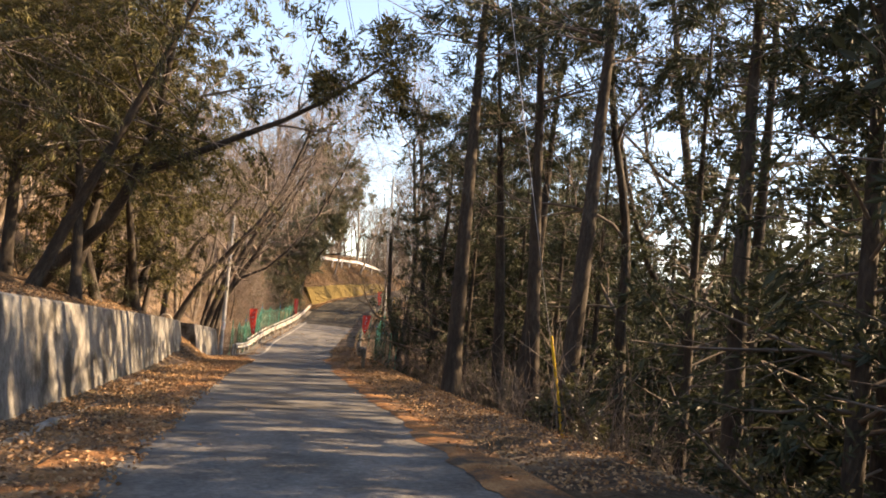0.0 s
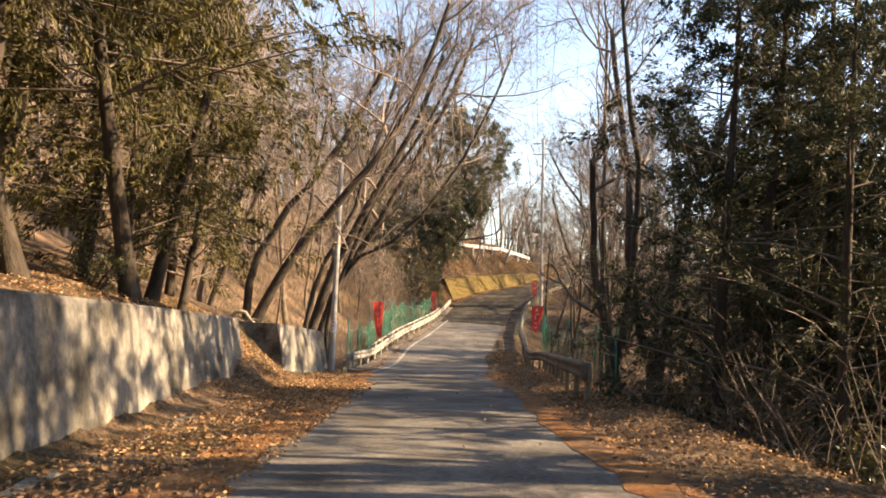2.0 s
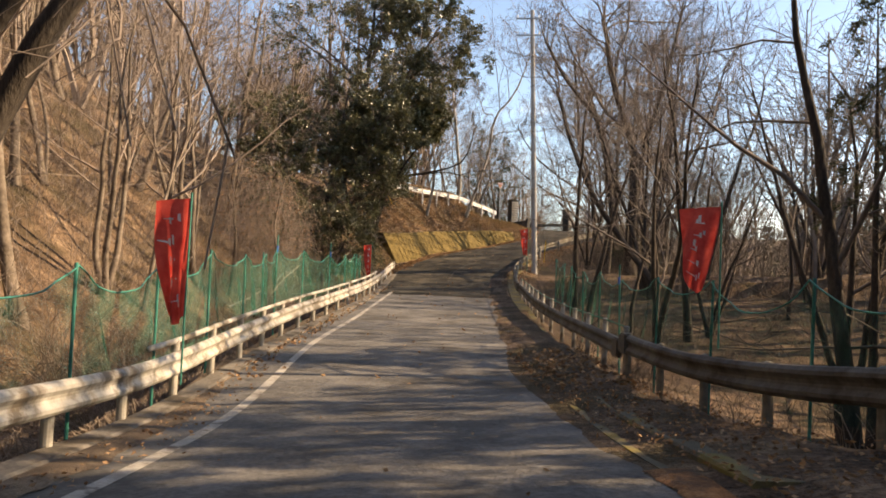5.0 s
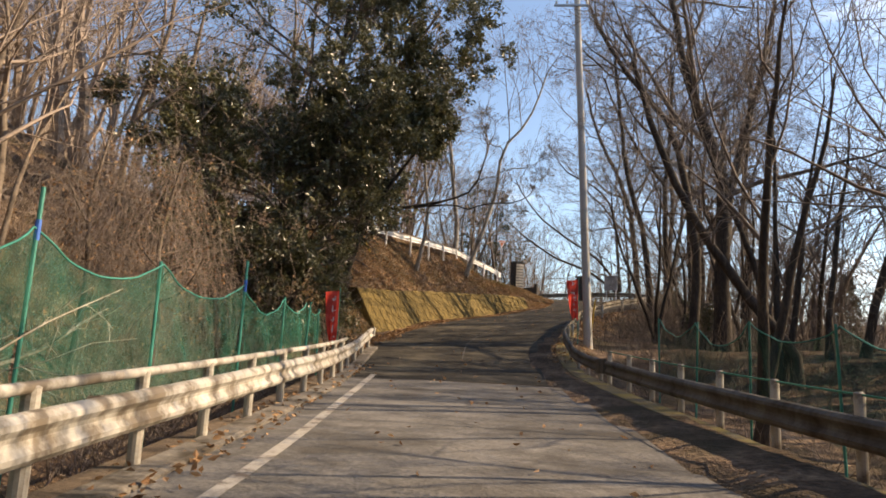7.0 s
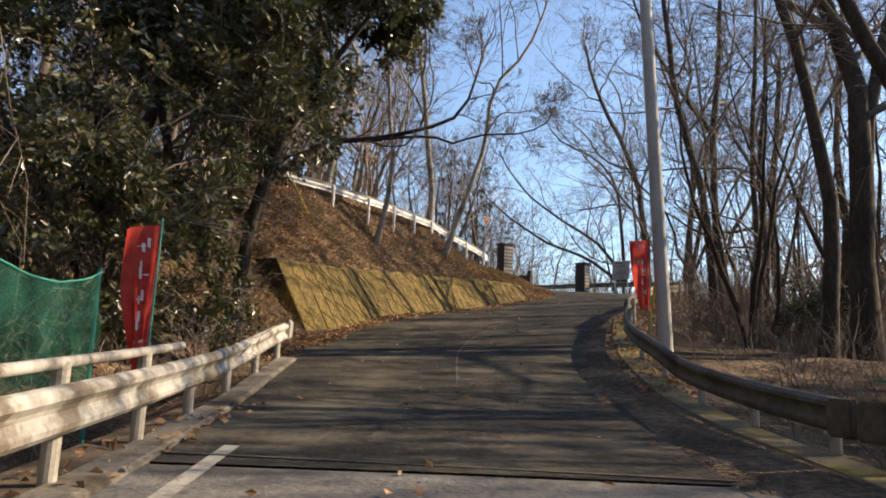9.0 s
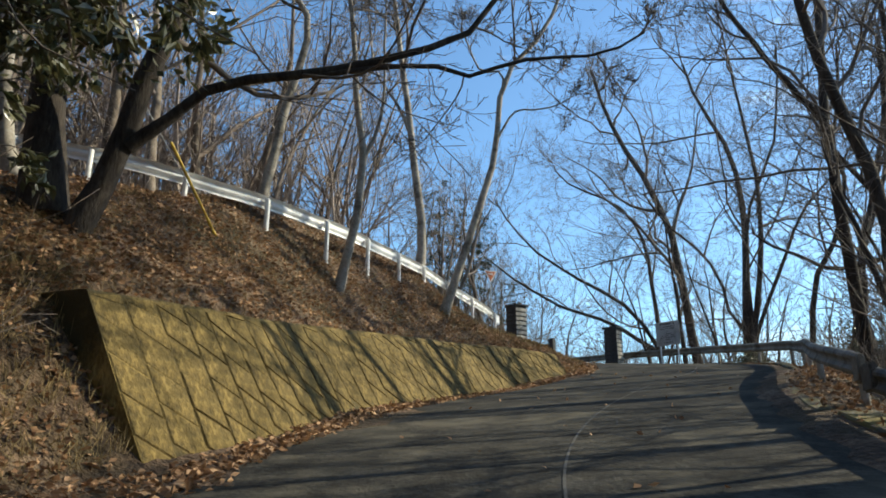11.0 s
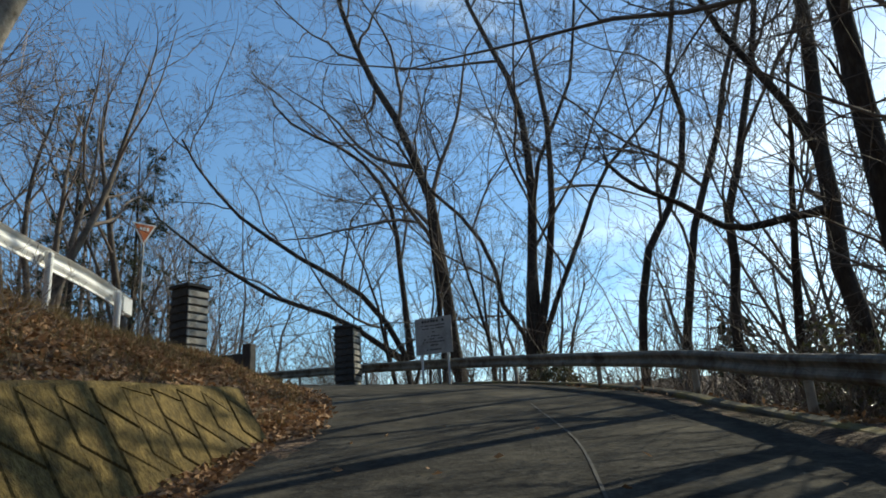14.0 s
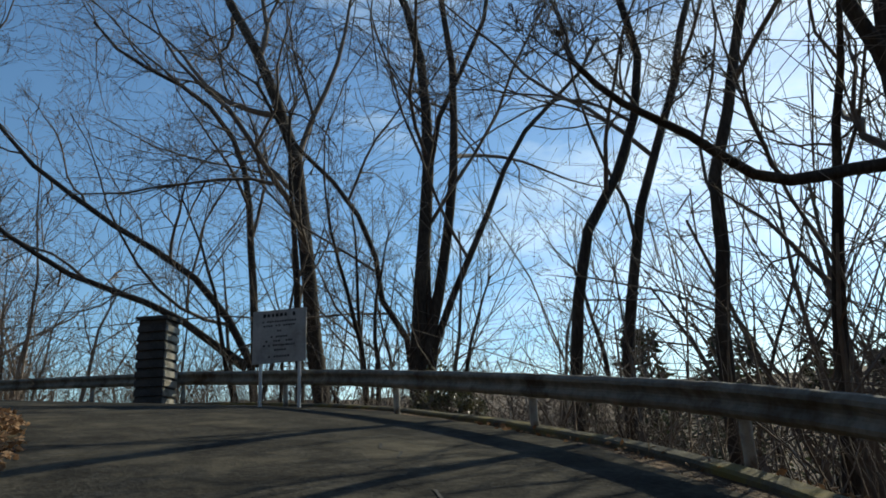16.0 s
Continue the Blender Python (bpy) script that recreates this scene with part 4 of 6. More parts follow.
for n, (x, y, dx, r) in enumerate([(4.9, 61.2, 0.4, 0.20), (2.6, 63.4, 0.2, 0.15), (3.9, 66.0, 0.3, 0.16)]):
    stand([([(x, y, 0.5), (x + dx * 0.4, y, 4.5), (x + dx * 0.2, y + 0.3, 8.0), (x + dx, y + 0.2, 12.0)], r, 0.07, 4)], 250 + n, BARK, TWIG, DARK, limbs=7, fork=0.45)
stand([([(1.6, 46.4, -0.2), (0.7, 46.4, 0.9), (-0.3, 46.4, 2.2), (-1.3, 46.3, 3.7), (-2.2, 46.3, 5.6)], 0.19, 0.09, 4)], 24, BARK, TWIG, "leafless tree leaning steeply towards the road", limbs=8, up=0.12, reach=0.35)
# left bank near the wall block
stand([([(-9.9, 6.8, -0.7), (-8.8, 7.1, 1.6), (-7.6, 7.3, 3.2), (-6.2, 7.6, 5.1), (-5.5, 7.7, 6.6)], 0.17, 0.075, 4), ([(-9.1, 7.0, 1.0), (-8.9, 8.0, 2.6), (-9.1, 8.7, 4.4), (-9.0, 9.0, 6.0)], 0.07, 0.04, 1)], 31, BARK, TWIG_SUNLIT_TAN, "leafless tree leaning out from the bank", limbs=8)
for n, (pts, r) in enumerate([([(-10.2, 13.3, -1.9), (-9.5, 13.3, 1.0), (-8.1, 13.6, 4.0), (-6.5, 13.8, 7.2)], 0.18),
                              ([(-10.4, 15.0, -1.8), (-9.7, 15.1, 0.7), (-8.4, 15.4, 3.0), (-7.0, 15.7, 6.0), (-5.6, 15.9, 8.8)], 0.16)]):
    stand([([(x - 0.9, y + 0.8, z) for x, y, z in pts], r * 1.25, r * 0.5, 4)], 40 + n, BARK, TWIG_SUNLIT_TAN, "dark leaning tree in a clump beside the utility pole", limbs=8)
for n, (pts, r) in enumerate([([(-12.1, 10.3, 0.8), (-11.6, 10.4, 2.1), (-10.9, 10.5, 3.4), (-9.9, 10.7, 4.7)], 0.17), ([(-10.4, 14.6, -0.3), (-9.6, 14.8, 2.1), (-9.1, 14.9, 3.9), (-8.2, 15.0, 5.5), (-7.6, 15.1, 6.4)], 0.13),
                              ([(-10.3, 14.7, 0.1), (-9.4, 14.8, 1.8), (-7.8, 15.1, 2.7), (-6.7, 15.3, 3.9), (-5.8, 15.4, 5.3), (-5.1, 15.5, 6.5)], 0.10), ([(-11.0, 13.5, -0.8), (-10.4, 13.6, 1.6), (-9.4, 13.8, 3.6), (-9.1, 13.8, 5.2), (-8.9, 13.9, 5.9)], 0.12)]):
    stand([(pts, r, r * 0.5, 5)], 140 + n, BARK, TWIG_SUNLIT_TAN, "dark leaning tree in a clump beside the utility pole", limbs=9, fork=0.5, up=0.15, reach=0.38)
# right shoulder, first stretch
stand([([(3.6, 14.6, -2.6), (2.7, 14.4, 0.1), (2.3, 14.4, 2.8), (2.2, 14.3, 5.5), (1.9, 14.3, 6.9)], 0.20, 0.10, 5), ([(3.7, 14.6, -2.6), (3.9, 14.6, 0.1), (4.3, 14.7, 3.5), (4.9, 14.8, 5.9), (5.4, 14.9, 7.0)], 0.20, 0.09, 5)], 51, BARK, TWIG, "twin-stemmed dark tree below the guardrail", own_feet=True, up=0.13, reach=0.32)
stand([([(1.9, 7.1, -1.4), (1.2, 7.0, 0.9), (0.9, 6.9, 4.3)], 0.14, 0.09, 0.6), ([(1.9, 7.1, -1.4), (2.2, 7.2, 1.2), (2.3, 7.2, 4.4), (2.0, 7.1, 6.1)], 0.13, 0.06, 4)], 52, BARK, TWIG, "dark tree with one broken-off stem", up=0.13, reach=0.32)
stand([([(1.4, 19.2, -1.0), (1.2, 19.1, 3.6), (1.0, 19.1, 8.9)], 0.12, 0.07, 5)], 53, BARK, TWIG, "slender straight tree with reddish bark", limbs=8, fork=0.5)
stand([([(12.3, -6.6, -3.0), (12.6, -6.2, 0.5), (12.95, -5.7, 3.5), (12.7, -5.4, 6.0), (12.2, -5.0, 9.0)], 0.24, 0.10, 4), ([(12.95, -5.7, 3.5), (13.7, -5.4, 5.5), (14.4, -5.0, 8.5)], 0.15, 0.07, 4), ([(12.7, -6.0, 1.5), (11.6, -5.6, 3.0), (10.9, -5.2, 5.0)], 0.13, 0.06, 3)], 54, BARK, TWIG, "leafless tree with heavy limbs among the conifers", limbs=7, up=0.06)
stand([([(10.2, -8.6, -3.0), (10.0, -8.4, 1.0), (9.9, -8.0, 4.5), (9.4, -7.4, 8.0)], 0.20, 0.08, 4)], 55, BARK, TWIG, "leafless tree with heavy limbs among the conifers", limbs=7, up=0.06)
# slope over the mossy wall
PALE = "thin pale-barked tree on the leaf-covered slope"
stand([([(-15.16, 63.2, 5.9), (-14.8, 63.2, 8.5), (-14.35, 63.2, 10.8), (-14.1, 63.2, 12.1), (-14.5, 63.2, 13.0)], 0.15, 0.06, 3)], 61, BARK_PALE_SUNLIT, TWIG, PALE, limbs=5, fork=0.6)
stand([([(-12.8, 62.5, 3.9), (-12.4, 62.5, 6.1), (-12.3, 62.5, 7.5), (-12.5, 62.5, 9.3), (-12.65, 62.5, 11.1), (-12.8, 62.5, 12.5)], 0.12, 0.05, 2), ([(-12.35, 62.5, 7.5), (-12.0, 62.5, 8.3), (-11.8, 62.5, 9.2), (-11.8, 62.5, 10.4)], 0.055, 0.025, 2)], 62, BARK_PALE_SUNLIT, TWIG, PALE, limbs=4, fork=0.5)
stand([([(-11.25, 69.9, 5.7), (-11.1, 69.9, 7.8), (-11.45, 69.9, 10.4), (-11.75, 69.9, 12.8), (-12.0, 69.9, 14.7), (-12.3, 69.9, 17.0)], 0.17, 0.08, 2), ([(-11.6, 69.9, 11.8), (-12.2, 69.9, 13.2), (-13.0, 69.9, 14.5), (-13.3, 69.9, 16.3)], 0.07, 0.03, 1)], 63, BARK_PALE_SUNLIT, TWIG, PALE, limbs=4, fork=0.6)
stand([([(-10.3, 67.8, 4.9), (-9.5, 67.8, 7.1), (-8.8, 67.8, 9.1), (-8.45, 67.8, 10.8), (-8.35, 67.8, 12.3), (-7.9, 67.8, 13.5), (-6.75, 67.9, 14.8), (-6.1, 67.9, 16.3)], 0.14, 0.05, 2), ([(-8.5, 67.8, 10.6), (-7.85, 67.8, 11.7), (-7.25, 67.9, 11.8), (-6.6, 67.9, 11.9)], 0.045, 0.02, 1), ([(-8.35, 67.8, 11.9), (-8.25, 67.8, 13.2), (-9.0, 67.8, 13.3), (-9.4, 67.8, 14.2)], 0.05, 0.025, 1)], 64, BARK_PALE_SUNLIT, TWIG, PALE, limbs=4, fork=0.6)
stand([([(-15.8, 55.7, 2.8), (-15.4, 55.7, 4.2), (-14.9, 55.7, 6.2), (-14.4, 55.7, 7.7)], 0.20, 0.11, 6), ([(-15.1, 55.7, 4.9), (-13.9, 55.7, 5.9), (-13.2, 55.7, 6.1), (-12.2, 55.8, 6.25), (-10.6, 55.8, 6.6), (-9.4, 55.9, 7.2), (-9.0, 55.9, 8.2)], 0.10, 0.035, 1), ([(-12.2, 55.8, 6.2), (-10.4, 55.8, 6.4), (-9.4, 55.9, 6.2), (-8.9, 55.9, 6.5), (-7.5, 55.9, 6.6)], 0.05, 0.02, 1)], 65, BARK, TWIG, "leaning dark tree with a long limb over the road", limbs=6, up=0.12, reach=0.36)
stand([([(-17.7, 56.9, 3.6), (-18.0, 56.9, 5.7), (-18.5, 56.9, 8.9)], 0.14, 0.08, 4)], 66, BARK_PALE_SUNLIT, TWIG, PALE)

# evergreen over the start of the mossy wall
def evergreen_at(x, y, stems, seed, label, **kw):
    z = gz(x, y) - 0.15
    return leafy_tree("evergreen_tree", stems, seed, BROAD_LEAF, BARK, label, (x, y, z), clear=3.2, **kw)


evergreen_at(-16.3, 55.7, [([(0, 0, 0), (-0.25, 0, 2.3), (-0.35, 0, 4.2), (0.1, -0.3, 9.0), (0.5, -0.5, 14.5)], 0.30, 0.07), ([(-0.3, 0, 3.6), (1.2, 0.2, 7.0), (3.0, 0, 9.6), (5.0, -0.2, 12.6)], 0.17, 0.05), ([(-0.3, 0, 3.0), (1.5, -1.0, 4.6), (3.2, -2.0, 5.2), (4.9, -3.0, 5.4)], 0.12, 0.04)], 71, "big dark glossy-leaved evergreen over the road bank", leaves=54000, leaf_len=0.21, leaf_wid=0.095, limbs=16, reach=0.46, fork=0.5, up=0.02)
evergreen_at(-17.0, 49.1, [([(0, 0, 0), (0.6, -0.2, 1.8), (1.4, -0.5, 3.6), (2.4, -0.8, 5.4), (3.6, -1.2, 7.4)], 0.19, 0.05), ([(0, 0, 0), (-0.8, -1.0, 1.8), (-1.6, -2.0, 4.0), (-2.0, -2.4, 7.5)], 0.17, 0.05), ([(0, 0, 0), (0.2, 0.5, 2.5), (0.6, 0.6, 5.5), (1.2, 0.6, 9.5)], 0.17, 0.05)], 72,
             "spreading glossy-leaved evergreen by the netting", leaves=52000, leaf_len=0.19, leaf_wid=0.085, limbs=15, reach=0.46, fork=0.22, up=0.01)

evergreen_at(-14.1, 50.4, [([(0, 0, 0), (0.2, -0.3, 1.8), (0.6, -0.6, 3.6), (1.6, -1.0, 5.4), (3.0, -1.4, 7.2)], 0.17, 0.05), ([(0, 0, 0), (-0.7, -0.9, 2.0), (-1.3, -1.8, 4.2), (-1.5, -2.4, 7.0)], 0.15, 0.05), ([(0.6, -0.6, 3.6), (0.6, -0.2, 6.0), (0.9, 0.0, 9.0)], 0.12, 0.04)], 76,
             "spreading glossy-leaved evergreen over the end of the netting", leaves=17000, leaf_len=0.19, leaf_wid=0.085, limbs=10, reach=0.42, fork=0.4, up=0.02)
evergreen_at(-15.4, 46.0, [([(0, 0, 0), (0.8, -0.3, 1.5), (1.6, -0.5, 3.2)], 0.09, 0.03), ([(0, 0, 0), (-0.7, -0.6, 1.6), (-1.4, -1.0, 3.6)], 0.09, 0.03), ([(0, 0, 0), (0.0, 0.2, 1.8), (0.1, 0.0, 4.4)], 0.10, 0.03)], 73,
             "low dense glossy-leaved evergreen behind the guardrail end", leaves=18000, leaf_len=0.17, leaf_wid=0.078, limbs=11, reach=0.62, fork=0.08, up=-0.02)


def vine_tangle(x, y, seed, label):
    """Dry vines hanging in a curtain from a dead stem, with a few dead leaves."""
    rng = np.random.RandomState(seed)
    z = gz(x, y)
    root = empty("vine_tangle", (x, y, z))
    stem = Tubes()
    p, r = curve_stem([(0, 0, -0.2), (0.1, 0.1, 2.5), (-0.2, 0.3, 4.4), (0.2, 0.2, 6.4)], 0.10, 0.03, 10)
    stem.add(p, r, 8)
    lp, lr = shoots(rng, p, r, 9, 0.45, 1.0, 0.26, 75, 0.05, 5, 0.2, 0.6, 0.4)
    stem.add(lp, lr, 5)
    n = 260
    k, i = rng.randint(0, len(lp), n), rng.randint(1, 6, n)
    q = lp[k, i] + rng.normal(size=(n, 3)) * np.array([0.25, 0.25, 0.15])
    d = unit(np.c_[rng.normal(size=(n, 2)) * 0.7, rng.normal(size=n) * 0.3])
    length = q[:, 2] * rng.uniform(0.45, 1.0, n)
    pts = [q]
    for s_ in range(8):
        d = unit(d + 0.28 * rng.normal(size=d.shape) + np.array([0, 0, -0.55]))
        pts.append(pts[-1] + d * (length / 8)[:, None])
    v = np.stack(pts, 1)
    v[:, :, 2] = np.maximum(v[:, :, 2], 0.02)
    vines = Tubes()
    vr = np.linspace(0.0045, 0.003, 9)[None] * rng.uniform(0.7, 1.3, (n, 1))
    vines.add(v, vr, 3)
    sp, sr = shoots(rng, v, vr, 5, 0.1, 1.0, 0.16, 60, -0.1, 2, 0.4, 0.7, 0.5)
    vines.add(sp, np.maximum(sr, 0.004), 3)
    m = 900
    c = v[rng.randint(0, n, m), rng.randint(0, 9, m)] + rng.normal(size=(m, 3)) * 0.06
    lv, lf = leaf_cards(rng, c, rng.normal(size=(m, 3)), 0.10, 0.05, 0.6, 0.5)
    stem.object("stem", BARK_MID, root)
    vines.object("vines", TWIG_SUNLIT_TAN, root)
    mesh_object("dead_leaves", lv, lf, DRY_LEAF, root)
    return tagged(root, label, "vine")


vine_tangle(-15.6, 38.4, 801, "curtain of dry tan vines over a dead stem")
vine_tangle(-17.8, 38.9, 802, "curtain of dry tan vines over a dead stem")

# ---- conifers by the first stretch ----
CEDAR_R = conifer("cedar_tree", 18, 0.25, 81, PINE_LEAF, "tall dark conifer with a bare lower trunk", BARK, first=0.56, width=0.20, count=40, leaves=8000, leaf_len=0.29, leaf_wid=0.05, gaps=0.4)
CEDAR_L = conifer("cypress_tree", 14, 0.19, 82, CEDAR_LEAF, "cypress with drooping olive-green foliage on the bank", BARK, first=0.30, width=0.34, count=52, leaves=13500, leaf_len=0.21, leaf_wid=0.05, droop=0.7, gaps=0.3)
CEDAR_D = conifer("cedar_tree", 19, 0.20, 83, PINE_LEAF, "tall dense dark conifer with layered boughs", BARK, first=0.07, width=0.20, count=60, leaves=10000, leaf_len=0.24, leaf_wid=0.065, droop=0.1, gaps=0.25)
CEDAR_W = conifer("cedar_tree", 15, 0.17, 85, PINE_LEAF, "dense dark conifer with full boughs down to the rail", BARK, first=0.10, width=0.22, count=72, leaves=21000, leaf_len=0.18, leaf_wid=0.055, droop=0.25, gaps=0.1)
PINE = conifer("pine_tree", 15, 0.17, 84, PINE_LEAF, "open-crowned pine with bare boughs", BARK, first=0.45, width=0.22, count=26, leaves=6500, leaf_len=0.17, leaf_wid=0.035, droop=-0.1, gaps=0.55)


def plant(src, spots, first=True, tilt=0.0):
    """Copies of a tree; rows of x, y, scale, turn, lean in degrees about x and y."""
    for n, (x, y, k, turn, lx, ly) in enumerate(spots):
        m = pose(x, y, gz(x, y) - 0.12, lx, ly, turn) @ Matrix.Scale(k, 4)
        if n == 0 and first:
            src.matrix_basis = m
        else:
            kept = src.matrix_basis.copy()
            src.matrix_basis = Matrix.Identity(4)
            copy_thing(src, m)
            src.matrix_basis = kept


plant(CEDAR_R, [(5.1, -10.3, 0.95, 0, 0, 0), (6.6, -7.4, 0.85, 130, 0, 8), (7.0, -8.5, 0.85, 70, 0, 9), (7.4, -10.6, 0.9, 200, 0, 5), (7.65, -14.1, 0.9, 20, 0, 3), (13.1, -10.6, 1.05, 250, 0, 0), (15.2, -8.5, 0.75, 140, 0, 0), (11.0, -15.4, 0.95, 310, 0, 0), (12.9, -17.0, 0.95, 80, 0, 0)])
# conifers beyond y -19.5 stand out of view, added to shade road and wall
plant(CEDAR_D, [(4.7, 9.2, 0.52, 10, 0, 0), (6.3, 10.4, 0.55, 100, 0, 0), (9.2, 9.6, 0.6, 200, 0, 0), (7.2, 18.6, 0.85, 170, 0, 0), (8.8, 16.6, 1.05, 15, 0, 0), (11.2, 15.0, 1.05, 120, 0, 0), (10.0, 20.5, 1.1, 75, 0, 0), (13.2, 18.2, 1.05, 215, 0, 0),  (5.4, 13.4, 0.85, 60, 0, 0), (10.5, 11.2, 1.0, 310, 0, 0), (7.7, 14.5, 0.95, 260, 0, 0), (5.4, -2.2, 0.55, 290, 0, 0), (7.3, -0.6, 0.7, 75, 0, 0), (8.6, -3.0, 0.74, 30, 0, 0), (9.6, -6.4, 0.7, 150, 0, 0),
                (12.5, -9.5, 0.6, 20, 0, 0), (10.7, -12.8, 0.75, 120, 0, 0), (14.2, -15, 0.95, 220, 0, 0), (11.8, -18.2, 0.95, 45, 0, 0), (13.4, -22.5, 0.9, 330, 0, 0), (18.3, -19, 0.6, 170, 0, 0), (11.2, -26.5, 0.8, 15, 0, 0), (13.8, -29, 0.9, 95, 0, 0), (10.6, -31.5, 0.85, 185, 0, 0), (16.0, -25.5, 0.85, 275, 0, 0), (12.4, -22.6, 0.8, 60, 0, 0), (13.4, -19.8, 0.95, 160, 0, 0), (12.2, -28.4, 0.85, 250, 0, 0), (14.9, -22.0, 0.9, 110, 0, 0), (15.6, -17.2, 1.0, 200, 0, 0), (-9.0, 91.5, 0.6, 60, 0, 0), (-11.2, 90.5, 0.62, 130, 0, 0)])
# the three beyond y -21 are unseen too, added as shade for the start
plant(CEDAR_W, [(3.9, 0.9, 0.85, 180, 0, 0), (5.0, 1.3, 0.95, 110, 0, 0), (6.2, 2.2, 1.0, 230, 0, 0), (8.5, 1.8, 0.8, 40, 0, 0), (10.5, 1.5, 0.85, 150, 0, 0), (12.5, 3.4, 0.9, 340, 0, 0), (13.4, -24.4, 1.1, 20, 0, 0), (14.8, -21.4, 1.1, 130, 0, 0), (13.9, -27.4, 1.05, 310, 0, 0), (12.6, 7.4, 1.0, 60, 0, 0), (10.9, 7.9, 0.95, 190, 0, 0)])
plant(PINE, [(4.2, 21.5, 0.95, 0, 0, -2), (6.4, 12.0, 0.9, 120, 0, 0), (4.5, 28, 0.8, 60, 0, 0)])
plant(CEDAR_L, [(-6.8, -11.0, 0.9, 0, 0, 22), (-6.3, -9.5, 0.85, 140, 0, 18), (-8.0, -6.9, 0.95, 60, 0, 6), (-7.6, -5.8, 0.85, 220, 0, 16), (-9.6, -8.0, 1.0, 300, 0, 2), (-10.8, -3.5, 0.95, 30, 0, 5), (-8.0, -14.0, 1.0, 170, 0, 14), (-6.6, -17.5, 0.9, 90, 0, 10),
                (-7.4, -3.2, 0.9, 250, 0, 12), (-8.9, -0.6, 0.85, 10, 0, 10), (-12.5, -7, 1.0, 330, 0, 0), (-7.0, -23, 0.95, 40, 0, 6), (-15, -3, 1.05, 80, 0, 0)])


CYPRESS_LOW = conifer("cypress_tree", 9, 0.13, 88, CEDAR_LEAF, "young cypress with sunlit olive foliage on the bank", BARK, first=0.12, width=0.36, count=42, leaves=9500, leaf_len=0.19, leaf_wid=0.048, droop=0.6, gaps=0.3)
plant(CYPRESS_LOW, [(-9.2, 1.2, 0.9, 0, 0, 4), (-8.3, -2.2, 0.85, 120, 0, 6), (-10.9, 3.2, 1.0, 220, 0, 0), (-10.4, -1.0, 1.1, 300, 0, 3), (-12.4, 1.4, 1.1, 60, 0, 0)])
CYP_Z = gz(-8.9, -7.55)
leafy_tree("cypress_tree", [([(0, 0, -0.2), (1.3, -0.45, 2.84 - 1.1 - CYP_Z), (2.55, -0.85, 2.84 - CYP_Z), (3.5, -1.3, 4.4 - CYP_Z), (4.1, -1.4, 6.5 - CYP_Z), (4.3, -1.6, 9.5 - CYP_Z)], 0.24, 0.08),
                            ([(3.5, -1.3, 4.4 - CYP_Z), (5.2, -1.1, 5.3 - CYP_Z), (7.6, -1.0, 6.5 - CYP_Z), (9.6, -1.3, 7.6 - CYP_Z), (11.2, -1.8, 8.6 - CYP_Z)], 0.13, 0.04)],
           87, CEDAR_LEAF, BARK, "leaning dark cypress with a long limb over the road", (-8.9, -7.55, CYP_Z), leaves=9000, leaf_len=0.26, leaf_wid=0.06, limbs=9, branches=6, fork=0.5, reach=0.34, up=0.03)


# ---- bare woods: kinds built once and copied ----
def kinds(count, base, bark, twigs, label, hs, forms, **kw):
    out = []
    for n in range(count):
        rng = np.random.RandomState(base + n)
        out.append(bare_tree("bare_tree", stem_set(rng, forms[n % len(forms)], hs), base + n, bark, twigs, label, **kw))
    return out


rngw = random.Random(5)
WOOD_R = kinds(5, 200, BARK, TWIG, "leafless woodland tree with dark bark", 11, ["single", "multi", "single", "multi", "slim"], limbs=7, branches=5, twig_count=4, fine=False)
WOOD_L = kinds(5, 300, BARK_MID, TWIG_SUNLIT_TAN, "leafless woodland tree lit by the low sun", 11, ["single", "slim", "multi", "lean", "single"], limbs=7, branches=5, twig_count=4, fine=False)


def scatter(kind_list, spots):
    used = set()
    for n, (x, y, k) in enumerate(spots):
        src = kind_list[n % len(kind_list)]
        first = id(src) not in used
        used.add(id(src))
        plant(src, [(x, y, k, rngw.uniform(0, 360), rngw.uniform(-4, 4), rngw.uniform(-4, 4))], first)


def belt(n, s0, s1, o0, o1, k0, k1):
    """Random places in a belt beside the road."""
    out = []
    while len(out) < n:
        x, y, _ = spot(rngw.uniform(arc_at(s0), arc_at(s1)), rngw.uniform(o0, o1))
        out.append((float(x), float(y), rngw.uniform(k0, k1)))
    return out


